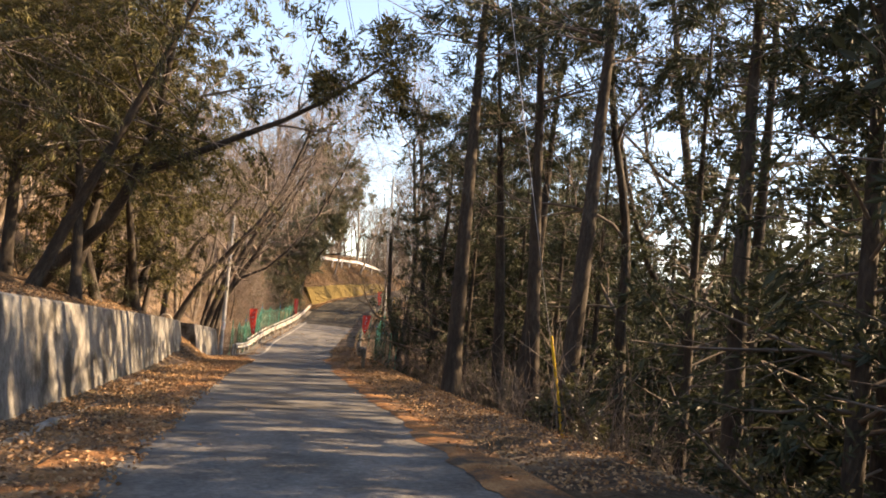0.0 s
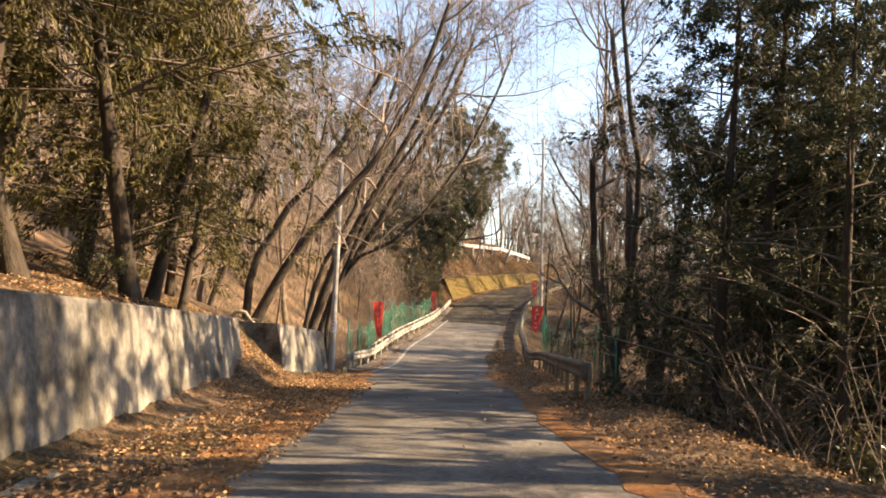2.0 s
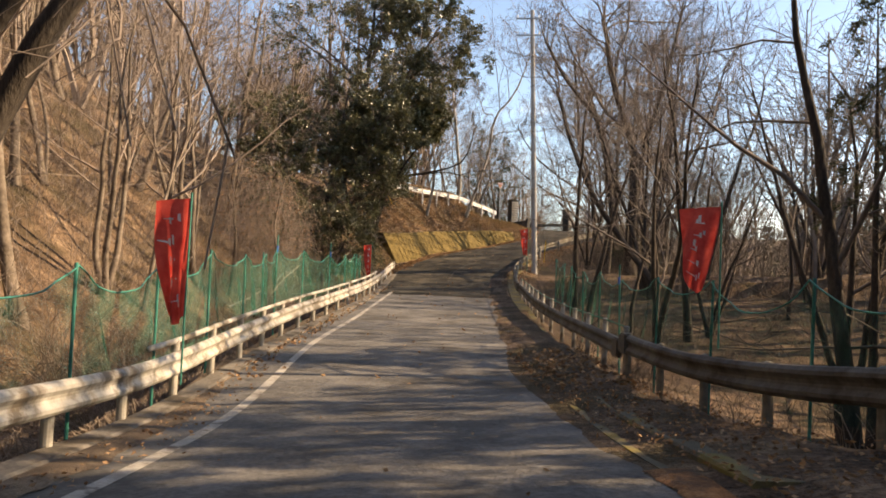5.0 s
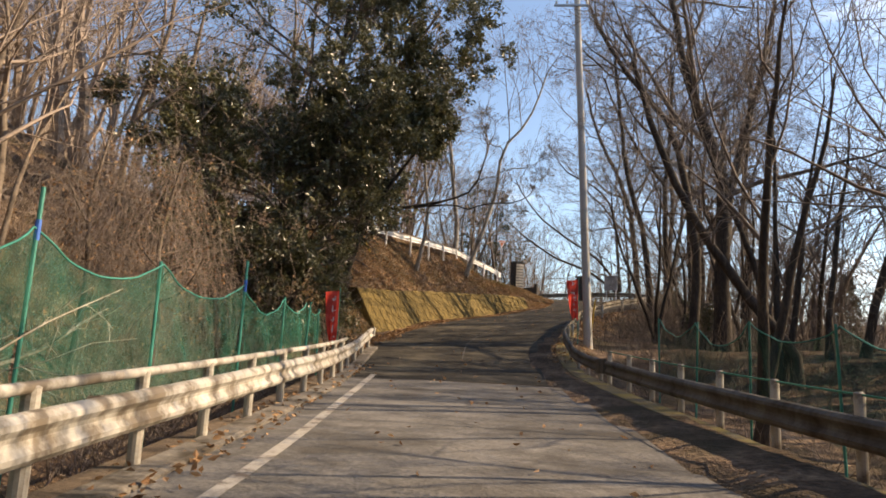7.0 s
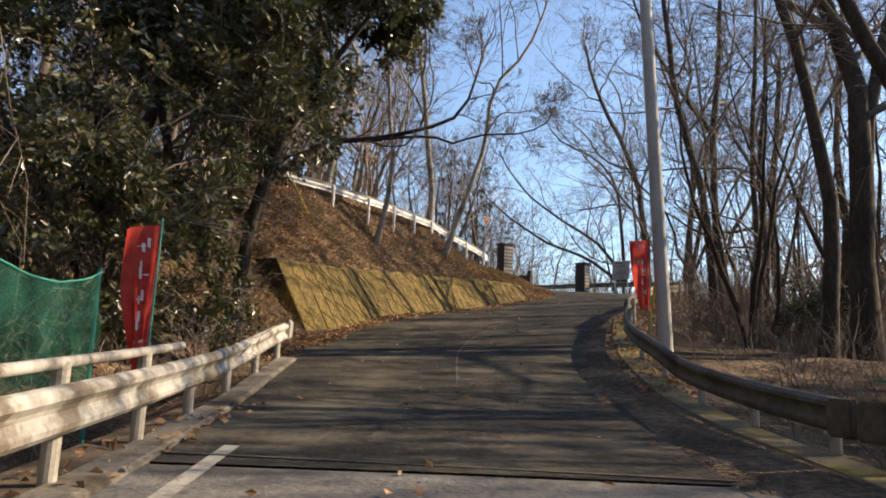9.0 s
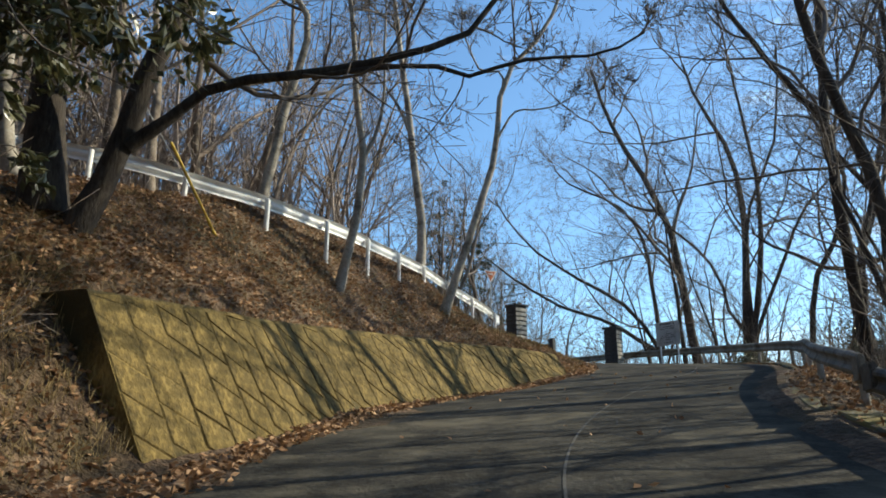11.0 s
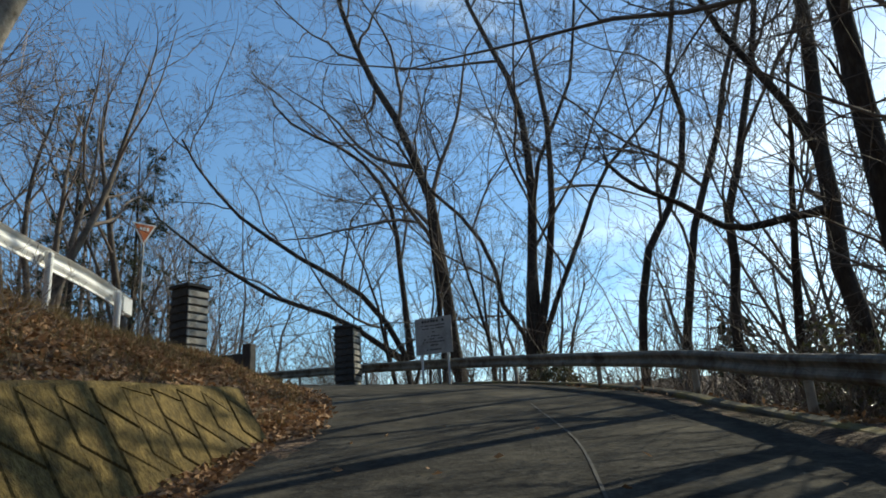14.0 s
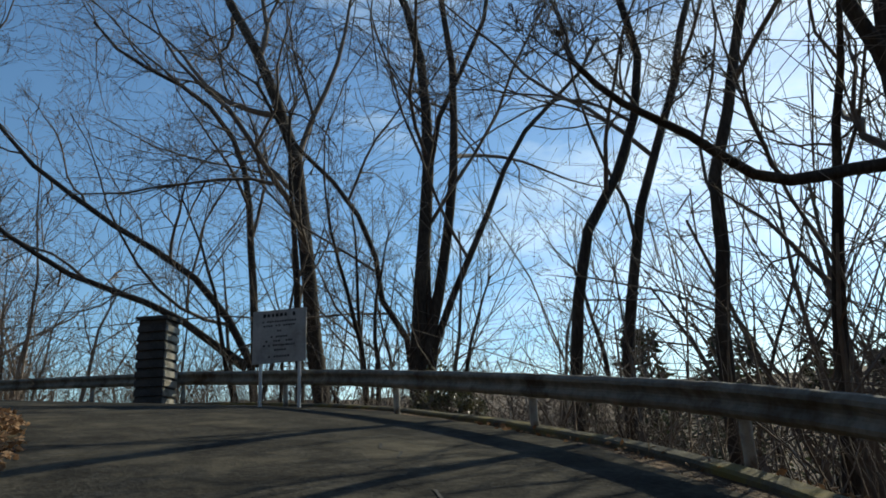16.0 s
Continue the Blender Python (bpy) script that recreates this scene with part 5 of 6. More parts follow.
scatter(WOOD_R, belt(7, 20, 48, 6.2, 13, 0.7, 1.1) + belt(6, 48, 62, 6.5, 15, 0.8, 1.1) + belt(7, 20, 62, 14, 28, 0.9, 1.2) + belt(10, 66, 88, 6.5, 10, 0.7, 1.0) + belt(11, 68, 90, 10, 22, 0.9, 1.2) + belt(2, 24, 38, 6.3, 8, 0.7, 0.9) + belt(6, 28, 60, 15, 26, 0.9, 1.2) + belt(7, 14, 24, 12, 22, 0.9, 1.2))
scatter(WOOD_L, belt(12, 13, 36, -16, -7, 0.8, 1.15) + belt(12, 14, 46, -26, -14, 0.9, 1.25) + belt(12, -12, 14, -24, -11, 0.9, 1.2) + belt(10, 30, 47, -16, -9, 0.8, 1.1) + [(-14.5, 82, 1.15), (-17, 80, 1.45), (-19.5, 78, 1.6), (-22, 76, 1.7), (-16, 88, 1.3), (-19, 86, 1.5), (-23, 84, 1.7), (-13.5, 90, 1.05), (-21, 70, 1.5), (-24, 72, 1.6), (-18.5, 73.5, 1.4), (-27, 68, 1.6), (-23.5, 66, 1.3), (-29, 64, 1.5), (-8.4, 81.5, 0.8), (-9.0, 85, 0.9), (-11, 83.5, 1.0), (-10.6, 79, 0.85), (-12.2, 95, 0.9), (-15, 98, 1.2), (-5.2, 99.5, 0.9), (-7.2, 101, 1.0), (-9.5, 103, 1.1), (-6.2, 104, 1.1), (-11.5, 105, 1.2), (-8.5, 107, 1.25), (-4.6, 102.5, 0.8)])


# ---- far woods, one sheet of simple trees ----
def far_woods(name, spots, material, label, seed):
    """Many simple leafless trees joined, for the slopes where no tree can be picked out."""
    rng = np.random.RandomState(seed)
    models = []
    for m in range(6):
        t = Tubes()
        st = stem_set(rng, ["single", "multi", "slim"][m % 3], 11)
        for pts, r0, r1 in st[:2]:
            p, r = curve_stem(pts, r0, r1, 6)
            t.add(p, r, 4)
            lp, lr = shoots(rng, p, r, 8, 0.3, 0.99, 0.42, 45, 0.1, 2, 0.15)
            t.add(lp, np.maximum(lr, 0.018), 3)
            bp, br = shoots(rng, lp, lr, 5, 0.15, 1.0, 0.6, 40, 0.08, 1, 0.2)
            t.add(bp, np.maximum(br, 0.012), 3)
        models.append((np.concatenate(t.verts), np.concatenate(t.faces)))
    vs, fs, n = [], [], 0
    for x, y, k in spots:
        v, f = models[rng.randint(len(models))]
        a = rng.uniform(0, 6.28)
        c, s_ = math.cos(a) * k, math.sin(a) * k
        q = np.c_[v[:, 0] * c - v[:, 1] * s_ + x, v[:, 0] * s_ + v[:, 1] * c + y, v[:, 2] * k + gz(x, y) - 0.2]
        vs.append(q)
        fs.append(f + n)
        n += len(v)
    ob = mesh_object(name, np.concatenate(vs), np.concatenate(fs), material)
    return tagged(ob, label, "woods", kind="stuff")


far_woods("far_woods", belt(190, -10, 56, -50, -15, 0.9, 1.5) + belt(70, 30, 56, -48, -19, 0.9, 1.4) + belt(50, 34, 56, -40, -18, 1.4, 1.8) + belt(110, 54, 100, -60, -19, 0.8, 1.2) + belt(80, 72, 100, -34, -12.5, 0.9, 1.2) + belt(60, -30, -8, -50, -18, 0.9, 1.3) + [(rngw.uniform(-15, -4.4), rngw.uniform(98, 112), rngw.uniform(0.75, 1.1)) for _ in range(40)], TWIG_SUNLIT_TAN, "sunlit leafless woods covering the hillside", 401)
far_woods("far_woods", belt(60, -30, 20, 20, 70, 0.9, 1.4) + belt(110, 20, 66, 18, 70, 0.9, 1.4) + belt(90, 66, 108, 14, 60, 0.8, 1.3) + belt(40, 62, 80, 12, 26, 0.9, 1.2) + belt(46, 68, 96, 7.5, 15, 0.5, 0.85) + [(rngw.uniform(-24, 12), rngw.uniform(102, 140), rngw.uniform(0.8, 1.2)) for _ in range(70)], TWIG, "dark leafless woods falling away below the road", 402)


def dark_woods(name, spots, label, seed):
    """Many simple dark evergreens joined, for the far slopes."""
    rng = np.random.RandomState(seed)
    vs, fs, n = [], [], 0
    t = Tubes()
    for x, y, k in spots:
        h = 15 * k
        z = gz(x, y) - 0.3
        t.add(np.array([[(x, y, z), (x, y, z + h)]]), np.array([[0.2 * k, 0.03]]), 5)
        m = 760
        u = rng.rand(m) ** 0.8
        a = rng.uniform(0, 6.28, m)
        r = h * 0.20 * (1.05 - u) * np.sqrt(rng.uniform(0.1, 1, m)) * (0.8 + 0.35 * np.sin(a * 3 + u * 23))
        c = np.c_[x + r * np.cos(a), y + r * np.sin(a), z + h * (0.08 + 0.92 * u)]
        v, f = leaf_cards(rng, c, np.c_[np.cos(a), np.sin(a), np.full(m, -0.1)], 0.6, 0.21, 0.1, 0.5)
        vs.append(v)
        fs.append(f + n)
        n += len(v)
    root = empty(name, (0, 0, 0))
    mesh_object("foliage", np.concatenate(vs), np.concatenate(fs), PINE_LEAF, root)
    t.object("trunks", BARK, root)
    return tagged(root, label, "woods", kind="stuff")


dark_woods("evergreen_woods", belt(30, -24, 8, 13.5, 19, 0.42, 0.6) + belt(64, -26, 26, 19, 42, 1.0, 1.4), "dark evergreen woods below the road", 403)
dark_woods("evergreen_woods", belt(60, 66, 86, 26, 62, 0.7, 0.95), "dark evergreen woods across the valley", 404)


# ---- undergrowth ----
def thicket(name, rows, material, label, seed):
    """Thin bare saplings and canes, far too many to count."""
    rng = np.random.RandomState(seed)
    t = Tubes()
    for n, y0, y1, o0, o1, h0, h1 in rows:
        s_ = rng.uniform(arc_at(y0), arc_at(y1), n)
        x, y, _ = spot(s_, rng.uniform(o0, o1, n))
        h = rng.uniform(h0, h1, n)
        d = unit(np.c_[rng.normal(size=(n, 2)) * (0.25 if h1 < 4 else 0.11), np.ones(n)])
        pts = [np.c_[x, y, ground_z(x, y) - 0.05]]
        for k in range(3):
            d = unit(d + 0.24 * rng.normal(size=d.shape))
            pts.append(pts[-1] + d * (h / 3)[:, None])
        p = np.stack(pts, 1)
        r = (0.004 + 0.0042 * h)[:, None] * np.array([1, 0.8, 0.6, 0.35])[None]
        t.add(p, r, 3)
        bp, br = shoots(rng, p, r, 3, 0.25, 1.0, 0.42, 42, 0.08, 1, 0.1, 0.6, 0.5)
        t.add(bp, np.maximum(br, 0.005), 3)
    return tagged(t.object(name, material, None), label, "undergrowth", kind="stuff")


thicket("undergrowth", [(2300, 13, 52, -22, -4.5, 0.8, 2.8), (1500, -6, 52, -50, -14, 1.5, 5.0), (900, 54, 80, -30, -10, 1.0, 4.0)], TWIG_SUNLIT_TAN, "sunlit saplings and canes on the hillside", 701)
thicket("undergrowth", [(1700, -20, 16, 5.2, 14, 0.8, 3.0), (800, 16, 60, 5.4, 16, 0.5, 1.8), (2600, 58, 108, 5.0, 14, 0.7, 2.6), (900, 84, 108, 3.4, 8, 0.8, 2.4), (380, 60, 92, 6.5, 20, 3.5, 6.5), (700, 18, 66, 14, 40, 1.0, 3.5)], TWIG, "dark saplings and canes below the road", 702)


def dry_bush(seed, label, material, n=12, h=1.3):
    """A thicket of thin bare stems from one foot."""
    rng = np.random.RandomState(seed)
    root = empty("bush")
    t = Tubes()
    a = rng.uniform(0, 6.28, n)
    lean = rng.uniform(0.1, 0.9, n)
    d = unit(np.c_[np.cos(a) * lean, np.sin(a) * lean, np.ones(n)])
    pts = [rng.normal(size=(n, 3)) * np.array([0.15, 0.15, 0])]
    for k in range(5):
        d = unit(d + 0.22 * rng.normal(size=d.shape) + np.array([0, 0, -0.10]))
        pts.append(pts[-1] + d * (h / 4.0) * rng.uniform(0.7, 1.2, (n, 1)))
    p = np.stack(pts, 1)
    r = np.linspace(0.011, 0.004, 6)[None] * np.ones((n, 1))
    t.add(p, r, 4)
    bp, br = shoots(rng, p, r, 6, 0.2, 1.0, 0.45, 45, 0.0, 2, 0.25, 0.7, 0.5)
    t.add(bp, np.maximum(br, 0.003), 3)
    tp, tr = shoots(rng, bp, br, 2, 0.2, 1.0, 0.9, 45, 0.0, 1, 0.25, 0.7, 0.6)
    t.add(tp, np.maximum(tr, 0.003), 3)
    t.object("stem", material, root)
    return tagged(root, label, "bush")


def dead_branch(points, r0, seed, label, twigs=5):
    """A fallen pale limb with a few bare side twigs."""
    rng = np.random.RandomState(seed)
    base = np.array(points[0], float)
    root = empty("dead_branch", tuple(base))
    t, tw = Tubes(), Tubes()
    p, r = curve_stem([np.array(q, float) - base for q in points], r0, r0 * 0.4, 10, rng, r0 * 0.3)
    t.add(p, r, 8)
    bp, br = shoots(rng, p, r, twigs, 0.2, 0.98, 0.34, 45, 0.02, 4, 0.3, 0.5, 0.4)
    tw.add(bp, br, 4)
    fp, fr = shoots(rng, bp, br, 3, 0.2, 1.0, 0.5, 45, 0.0, 2, 0.3, 0.6, 0.5)
    tw.add(fp, fr, 3)
    t.object("limb", BARK_PALE_SUNLIT, root)
    tw.object("twigs", BARK_PALE_SUNLIT, root)
    return tagged(root, label, "branch")


dead_branch([(-13.2, 28.6, -2.1), (-12.7, 29.2, -1.75), (-12.45, 29.9, -1.45), (-12.2, 30.6, -0.95)], 0.035, 901, "pale fallen branch behind the green netting", 7)
dead_branch([(-10.7, 6.3, gz(-10.7, 6.3) - 0.03), (-10.35, 6.4, gz(-10.7, 6.3) + 0.26), (-9.95, 6.45, gz(-9.95, 6.45) + 0.22), (-9.6, 6.5, gz(-9.6, 6.5) - 0.02)], 0.075, 902, "pale bent root at the foot of the leaning tree", 2)
dead_branch([(-12.0, 27.1, -2.3), (-11.6, 27.9, -1.6), (-11.6, 28.7, -1.2), (-11.45, 29.7, -0.75)], 0.013, 631, "pale dead branch leaning behind the green net")
dead_branch([(-12.3, 28.6, -2.2), (-12.0, 28.0, -1.6), (-11.8, 27.2, -1.3), (-11.7, 26.4, -1.1)], 0.011, 632, "thin pale dead branch behind the green net")
BUSH_TAN = [dry_bush(500 + k, "tangle of dry tan stems on the slope", TWIG_SUNLIT_TAN) for k in range(3)]
BUSH_DARK = [dry_bush(510 + k, "thicket of thin leafless stems", TWIG) for k in range(2)]
BUSH_GREEN = [leafy_tree("bush", [([(0, 0, 0), (0.2, 0.1, 0.5), (0.3, 0.2, 1.1)], 0.04, 0.015), ([(0, 0, 0), (-0.3, 0.1, 0.5), (-0.5, -0.1, 1.0)], 0.04, 0.015), ([(0, 0, 0), (0.1, -0.4, 0.5), (0.1, -0.6, 1.1)], 0.035, 0.012)],
                         520 + k, BROAD_LEAF, BARK, "low evergreen bush with glossy dark leaves", leaves=1900, leaf_len=0.11, leaf_wid=0.05, limbs=4, branches=3, reach=0.7, category="bush") for k in range(2)]
scatter(BUSH_TAN, belt(20, 15.5, 47, -9, -3.9, 0.8, 1.6) + belt(8, 14, 46, -14, -9, 1.2, 2.2) + [(-12.9, 45.3, 0.9), (-16.2, 42.3, 1.3), (-15.0, 39.5, 1.3), (-14.0, 36.5, 1.3), (-14.6, 43.6, 1.0)] + belt(10, 53, 72, -7.6, -4.8, 0.35, 0.6))
scatter(BUSH_DARK, belt(22, -22, 12, 5.2, 9, 0.7, 1.5) + belt(14, 14, 60, 5.6, 9, 0.6, 1.2) + belt(20, 60, 84, 5.0, 7.5, 0.7, 1.4))
scatter(BUSH_GREEN, [(4.4, 0.6, 1.2), (4.0, 2.6, 1.1), (-13.6, 47.2, 1.1)] + belt(14, -22, 12, 6, 12, 0.9, 1.6) + belt(14, 60, 86, 6.0, 11, 0.8, 1.5) + belt(4, -8, 4, -9, -6, 0.6, 0.9))


# ---- fallen leaves and dry grass ----
def litter():
    rng = np.random.RandomState(77)
    rows = []
    for n, y0, y1, o0, o1 in ((15000, -26, 4, -3.45, -1.35), (7000, -26, -3, -7.0, -4.2), (12000, -2.6, 4.8, -7.5, -2.0), (2600, 4, 13, -3.8, -2.2), (14000, -24, 10, 2.2, 5.2), (2200, 8, 24, 2.9, 4.6), (900, 13, 44, -2.7, -1.8), (33000, 52, 74, -9.5, -4.3),
                              (3200, 52, 71, -3.5, -2.9), (7500, 69, 80, -5.8, -2.4), (2600, 48, 52, -6.5, -2.6), (2500, 46, 76, 3.8, 5.2), (260, -24, 70, -2.0, 3.0)):
        s = rng.uniform(arc_at(y0), arc_at(y1), n)
        u = rng.beta(1.2, 1.2, n)
        off = o0 + (o1 - o0) * u
        x, y, _ = spot(s, off)
        rows.append(np.c_[x, y])
    q = np.concatenate(rows)
    s, off, _ = locate(q[:, 0], q[:, 1])
    onroad = (off > edge_left(s)) & (off < edge_right(s))
    away = np.clip((np.abs(off - 0.6) - 3.2) / 3, 0, 1)
    rough = rough_noise(q[:, 0], q[:, 1], 3) * 0.05 * (0.15 + away)
    z = np.where(onroad, road_z(q[:, 0], q[:, 1]) + 0.012, ground_z(q[:, 0], q[:, 1]) + rough) + rng.uniform(0.005, 0.06, len(q))
    c = np.c_[q, z]
    d = unit(np.c_[rng.normal(size=(len(q), 2)), rng.normal(size=len(q)) * 0.25])
    size = np.where(c[:, 1:2] < 20, 0.062, 0.11)
    v, f = leaf_cards(rng, c, d, size, size * 0.58, 0.0, 0.05)
    return tagged(mesh_object("fallen_leaves", v, f, DRY_LEAF), "brown fallen oak leaves strewn along the verges", "leaves", kind="stuff")


litter()


def grass():
    rng = np.random.RandomState(78)
    rows = []
    for n, y0, y1, o0, o1 in ((2600, 53, 76, -8.2, -4.4), (900, 50, 53, -8, -4), (900, 70, 80, -6, -3)):
        s = rng.uniform(arc_at(y0), arc_at(y1), n)
        x, y, _ = spot(s, rng.uniform(o0, o1, n))
        rows.append(np.c_[x, y, ground_z(x, y)])
    c = np.concatenate(rows)
    c = np.repeat(c, 4, 0) + rng.normal(size=(4 * len(c), 3)) * np.array([0.05, 0.05, 0])
    v, f = leaf_cards(rng, c, np.tile([0.0, 0.0, 1.0], (len(c), 1)), 0.22, 0.012, 0.0, 0.45)
    return tagged(mesh_object("dry_grass", v, f, GRASS), "thin dry grass on the slope", "grass", kind="stuff")


grass()

# ---- utility poles and wires ----
POLE = surface("pole_concrete", [(0.3, (0.30, 0.29, 0.27)), (0.6, (0.46, 0.45, 0.42))], 1.0, 20, 0.8, 0.2, 0.01, (0.2, 0.18, 0.15), 0.8, (0.55, 0.7))
STEEL = surface("galvanised_steel", [(0.3, (0.25, 0.25, 0.25)), (0.6, (0.42, 0.42, 0.41))], 1.5, 20, 0.45, 0.1, 0.005, metal=0.7)
BLACK = surface("black_cable", [(0.3, (0.012, 0.012, 0.012)), (0.6, (0.03, 0.03, 0.03))], 1.5, 20, 0.6, 0, 0)
YELLOW = surface("yellow_plastic", [(0.3, (0.50, 0.30, 0.02)), (0.6, (0.70, 0.45, 0.04))], 1.0, 12, 0.5, 0.1, 0.005, (0.3, 0.2, 0.03), 2, (0.55, 0.7))


def cloth_material(name, a, b):
    m, t, p = mat(name, 0.8, 0, 0.2)
    co = node(t, "ShaderNodeTexCoord").outputs["Object"]
    c = ramp(t, noise_node(t, co, 4.0, 5, 0.65).outputs[0], [(0.3, a), (0.7, b)]).outputs[0]
    t.links.new(c, p.inputs["Base Color"])
    bumped(t, p, noise_node(t, co, 40, 2, 0.6).outputs[0], 0.2, 0.008)
    tr = node(t, "ShaderNodeBsdfTranslucent")
    t.links.new(c, tr.inputs[0])
    mx = node(t, "ShaderNodeMixShader")
    mx.inputs[0].default_value = 0.5
    t.links.new(p.outputs[0], mx.inputs[1])
    t.links.new(tr.outputs[0], mx.inputs[2])
    t.links.new(mx.outputs[0], t.nodes["Material Output"].inputs[0])
    return m


RED = cloth_material("red_banner_cloth", (0.55, 0.04, 0.035), (0.80, 0.13, 0.10))
WHITE = surface("white_paint", [(0.3, (0.66, 0.66, 0.64)), (0.6, (0.78, 0.78, 0.76))], 1.0, 15, 0.6, 0.1, 0.004)
STOP_RED = surface("faded_orange_red", [(0.3, (0.42, 0.10, 0.03)), (0.6, (0.62, 0.19, 0.06))], 2.0, 14, 0.6, 0.1, 0.004, (0.75, 0.55, 0.45), 3.0, (0.55, 0.7))
NETPOLE = surface("green_pole", [(0.3, (0.02, 0.16, 0.13)), (0.6, (0.04, 0.26, 0.21))], 1.0, 15, 0.5, 0.1, 0.004)
BLUE = surface("blue_tape", [(0.3, (0.02, 0.10, 0.40)), (0.6, (0.04, 0.16, 0.55))], 1.0, 15, 0.5, 0.1, 0.004)


def utility_pole(x, y, z0, z1, r, lean, label, arms=(), bands=()):
    root = empty("utility_pole", (x, y, z0))
    h = z1 - z0
    part("shaft", rod(bmesh.new(), (0, 0, -0.4), (lean[0], lean[1], h), r, r * 0.72, 16), POLE, root, smooth=False)
    for k in arms:
        c = Vector((lean[0] * k, lean[1] * k, h * k))
        bm = box(bmesh.new(), c + Vector((-0.25, -r, 0)), (1.5, 0.08, 0.09), bevel=0.008)
        arm = part("cross_arm", bm, STEEL, root, "steel cross arm")
        for dx in (-0.9, -0.45, 0.4):
            bm = rod(bmesh.new(), c + Vector((dx, -r, 0.04)), c + Vector((dx, -r, 0.10)), 0.02, sides=8)
            rod(bm, c + Vector((dx, -r, 0.10)), c + Vector((dx, -r, 0.22)), 0.055, 0.035, 10)
            part("insulator", bm, WHITE, arm, "white porcelain insulator")
    for k, tall in bands:
        c = Vector((lean[0] * k, lean[1] * k, h * k))
        plate = part("plate", rod(bmesh.new(), c - Vector((0, 0, tall / 2)), c + Vector((0, 0, tall / 2)), r * 1.0, r * 0.985, sides=16), WHITE, root, "white plate wrapped round the pole")
        for dz in (0.16, 0.0, -0.14):
            part("mark", box(bmesh.new(), c + Vector((0.01, -r * 0.985, dz)), (0.07, 0.012, 0.06)), STOP_RED, plate, "small orange bar")
    return tagged(root, label, "utility pole")


utility_pole(-9.06, 11.85, float(gz(-9.06, 11.85)), 5.5, 0.125, (-0.27, 0.0), "slender pale concrete utility pole beside the wall block", bands=((0.235, 0.5),))
utility_pole(-4.28, 50.9, gz(-4.28, 50.9), 15.7, 0.17, (-0.75, 0.3), "tall concrete utility pole inside the bend", arms=(0.965, 0.90))


def wire(a, b, sag, r=0.012):
    a, b = np.array(a, float), np.array(b, float)
    u = np.linspace(0, 1, 24)[:, None]
    p = a * (1 - u) + b * u
    p[:, 2] -= 4 * sag * u[:, 0] * (1 - u[:, 0])
    t = Tubes()
    t.add(p[None], np.full((1, 24), r), 5)
    ob = t.object("power_line", BLACK, None)
    return tagged(ob, "thin black overhead cable", "cable", "overhead cables")


for dx, dz in ((-0.9, 0.2), (0.4, 0.2), (-0.45, -0.9)):
    wire((-5.0 + dx, 51.0, 15.3 + dz), (3.6 + dx, -40, 13.5 + dz), 1.4)


def guy_cover(a, b, top, label):
    """A yellow sleeve on a guy wire."""
    a, b, top = Vector(a), Vector(b), Vector(top)
    root = empty("guy_wire", tuple(a))
    part("sleeve", rod(bmesh.new(), (0, 0, 0), b - a, 0.032, 0.032, 12), YELLOW, root, "yellow plastic sleeve")
    part("wire", rod(bmesh.new(), (0, 0, 0), top - a, 0.008, 0.008, 6), STEEL, root)
    return tagged(root, label, "guy wire")


guy_cover((7.6, -15.45, gz(7.6, -15.45) - 0.05), (7.1, -15.5, 1.0), (5.2, -15.7, 9.6), "stay wire in a yellow sleeve at the road edge")
guy_cover((-14.88, 59.48, gz(-14.88, 59.48) - 0.05), (-15.7, 58.6, gz(-14.88, 59.48) + 1.75), (-18.0, 56.2, gz(-14.88, 59.48) + 6.0), "stay wire in a yellow sleeve on the bank")
guy_cover((-3.75, 54.9, gz(-3.75, 54.9) - 0.05), (-3.66, 54.4, 1.95), (-4.45, 51.2, 8.5), "stay wire in a yellow sleeve behind the guardrail")

# ---- safety netting ----
def net_material():
    m, t, b = mat("green_netting", 0.7, 0, 0.2)
    co = node(t, "ShaderNodeTexCoord").outputs["Object"]
    n1 = noise_node(t, co, 1.6, 4, 0.6)
    c = ramp(t, n1.outputs[0], [(0.3, (0.008, 0.065, 0.048)), (0.7, (0.021, 0.155, 0.113))]).outputs[0]
    t.links.new(c, b.inputs["Base Color"])
    fac = node(t, "ShaderNodeMapRange")
    fac.inputs["To Min"].default_value, fac.inputs["To Max"].default_value = 0.10, 0.62
    n2 = noise_node(t, co, 2.6, 5, 0.7)
    t.links.new(n2.outputs[0], fac.inputs["Value"])
    tr = node(t, "ShaderNodeBsdfTransparent")
    mx = node(t, "ShaderNodeMixShader")
    t.links.new(fac.outputs[0], mx.inputs[0])
    t.links.new(tr.outputs[0], mx.inputs[1])
    t.links.new(b.outputs[0], mx.inputs[2])
    t.links.new(mx.outputs[0], t.nodes["Material Output"].inputs[0])
    return m


NET = net_material()


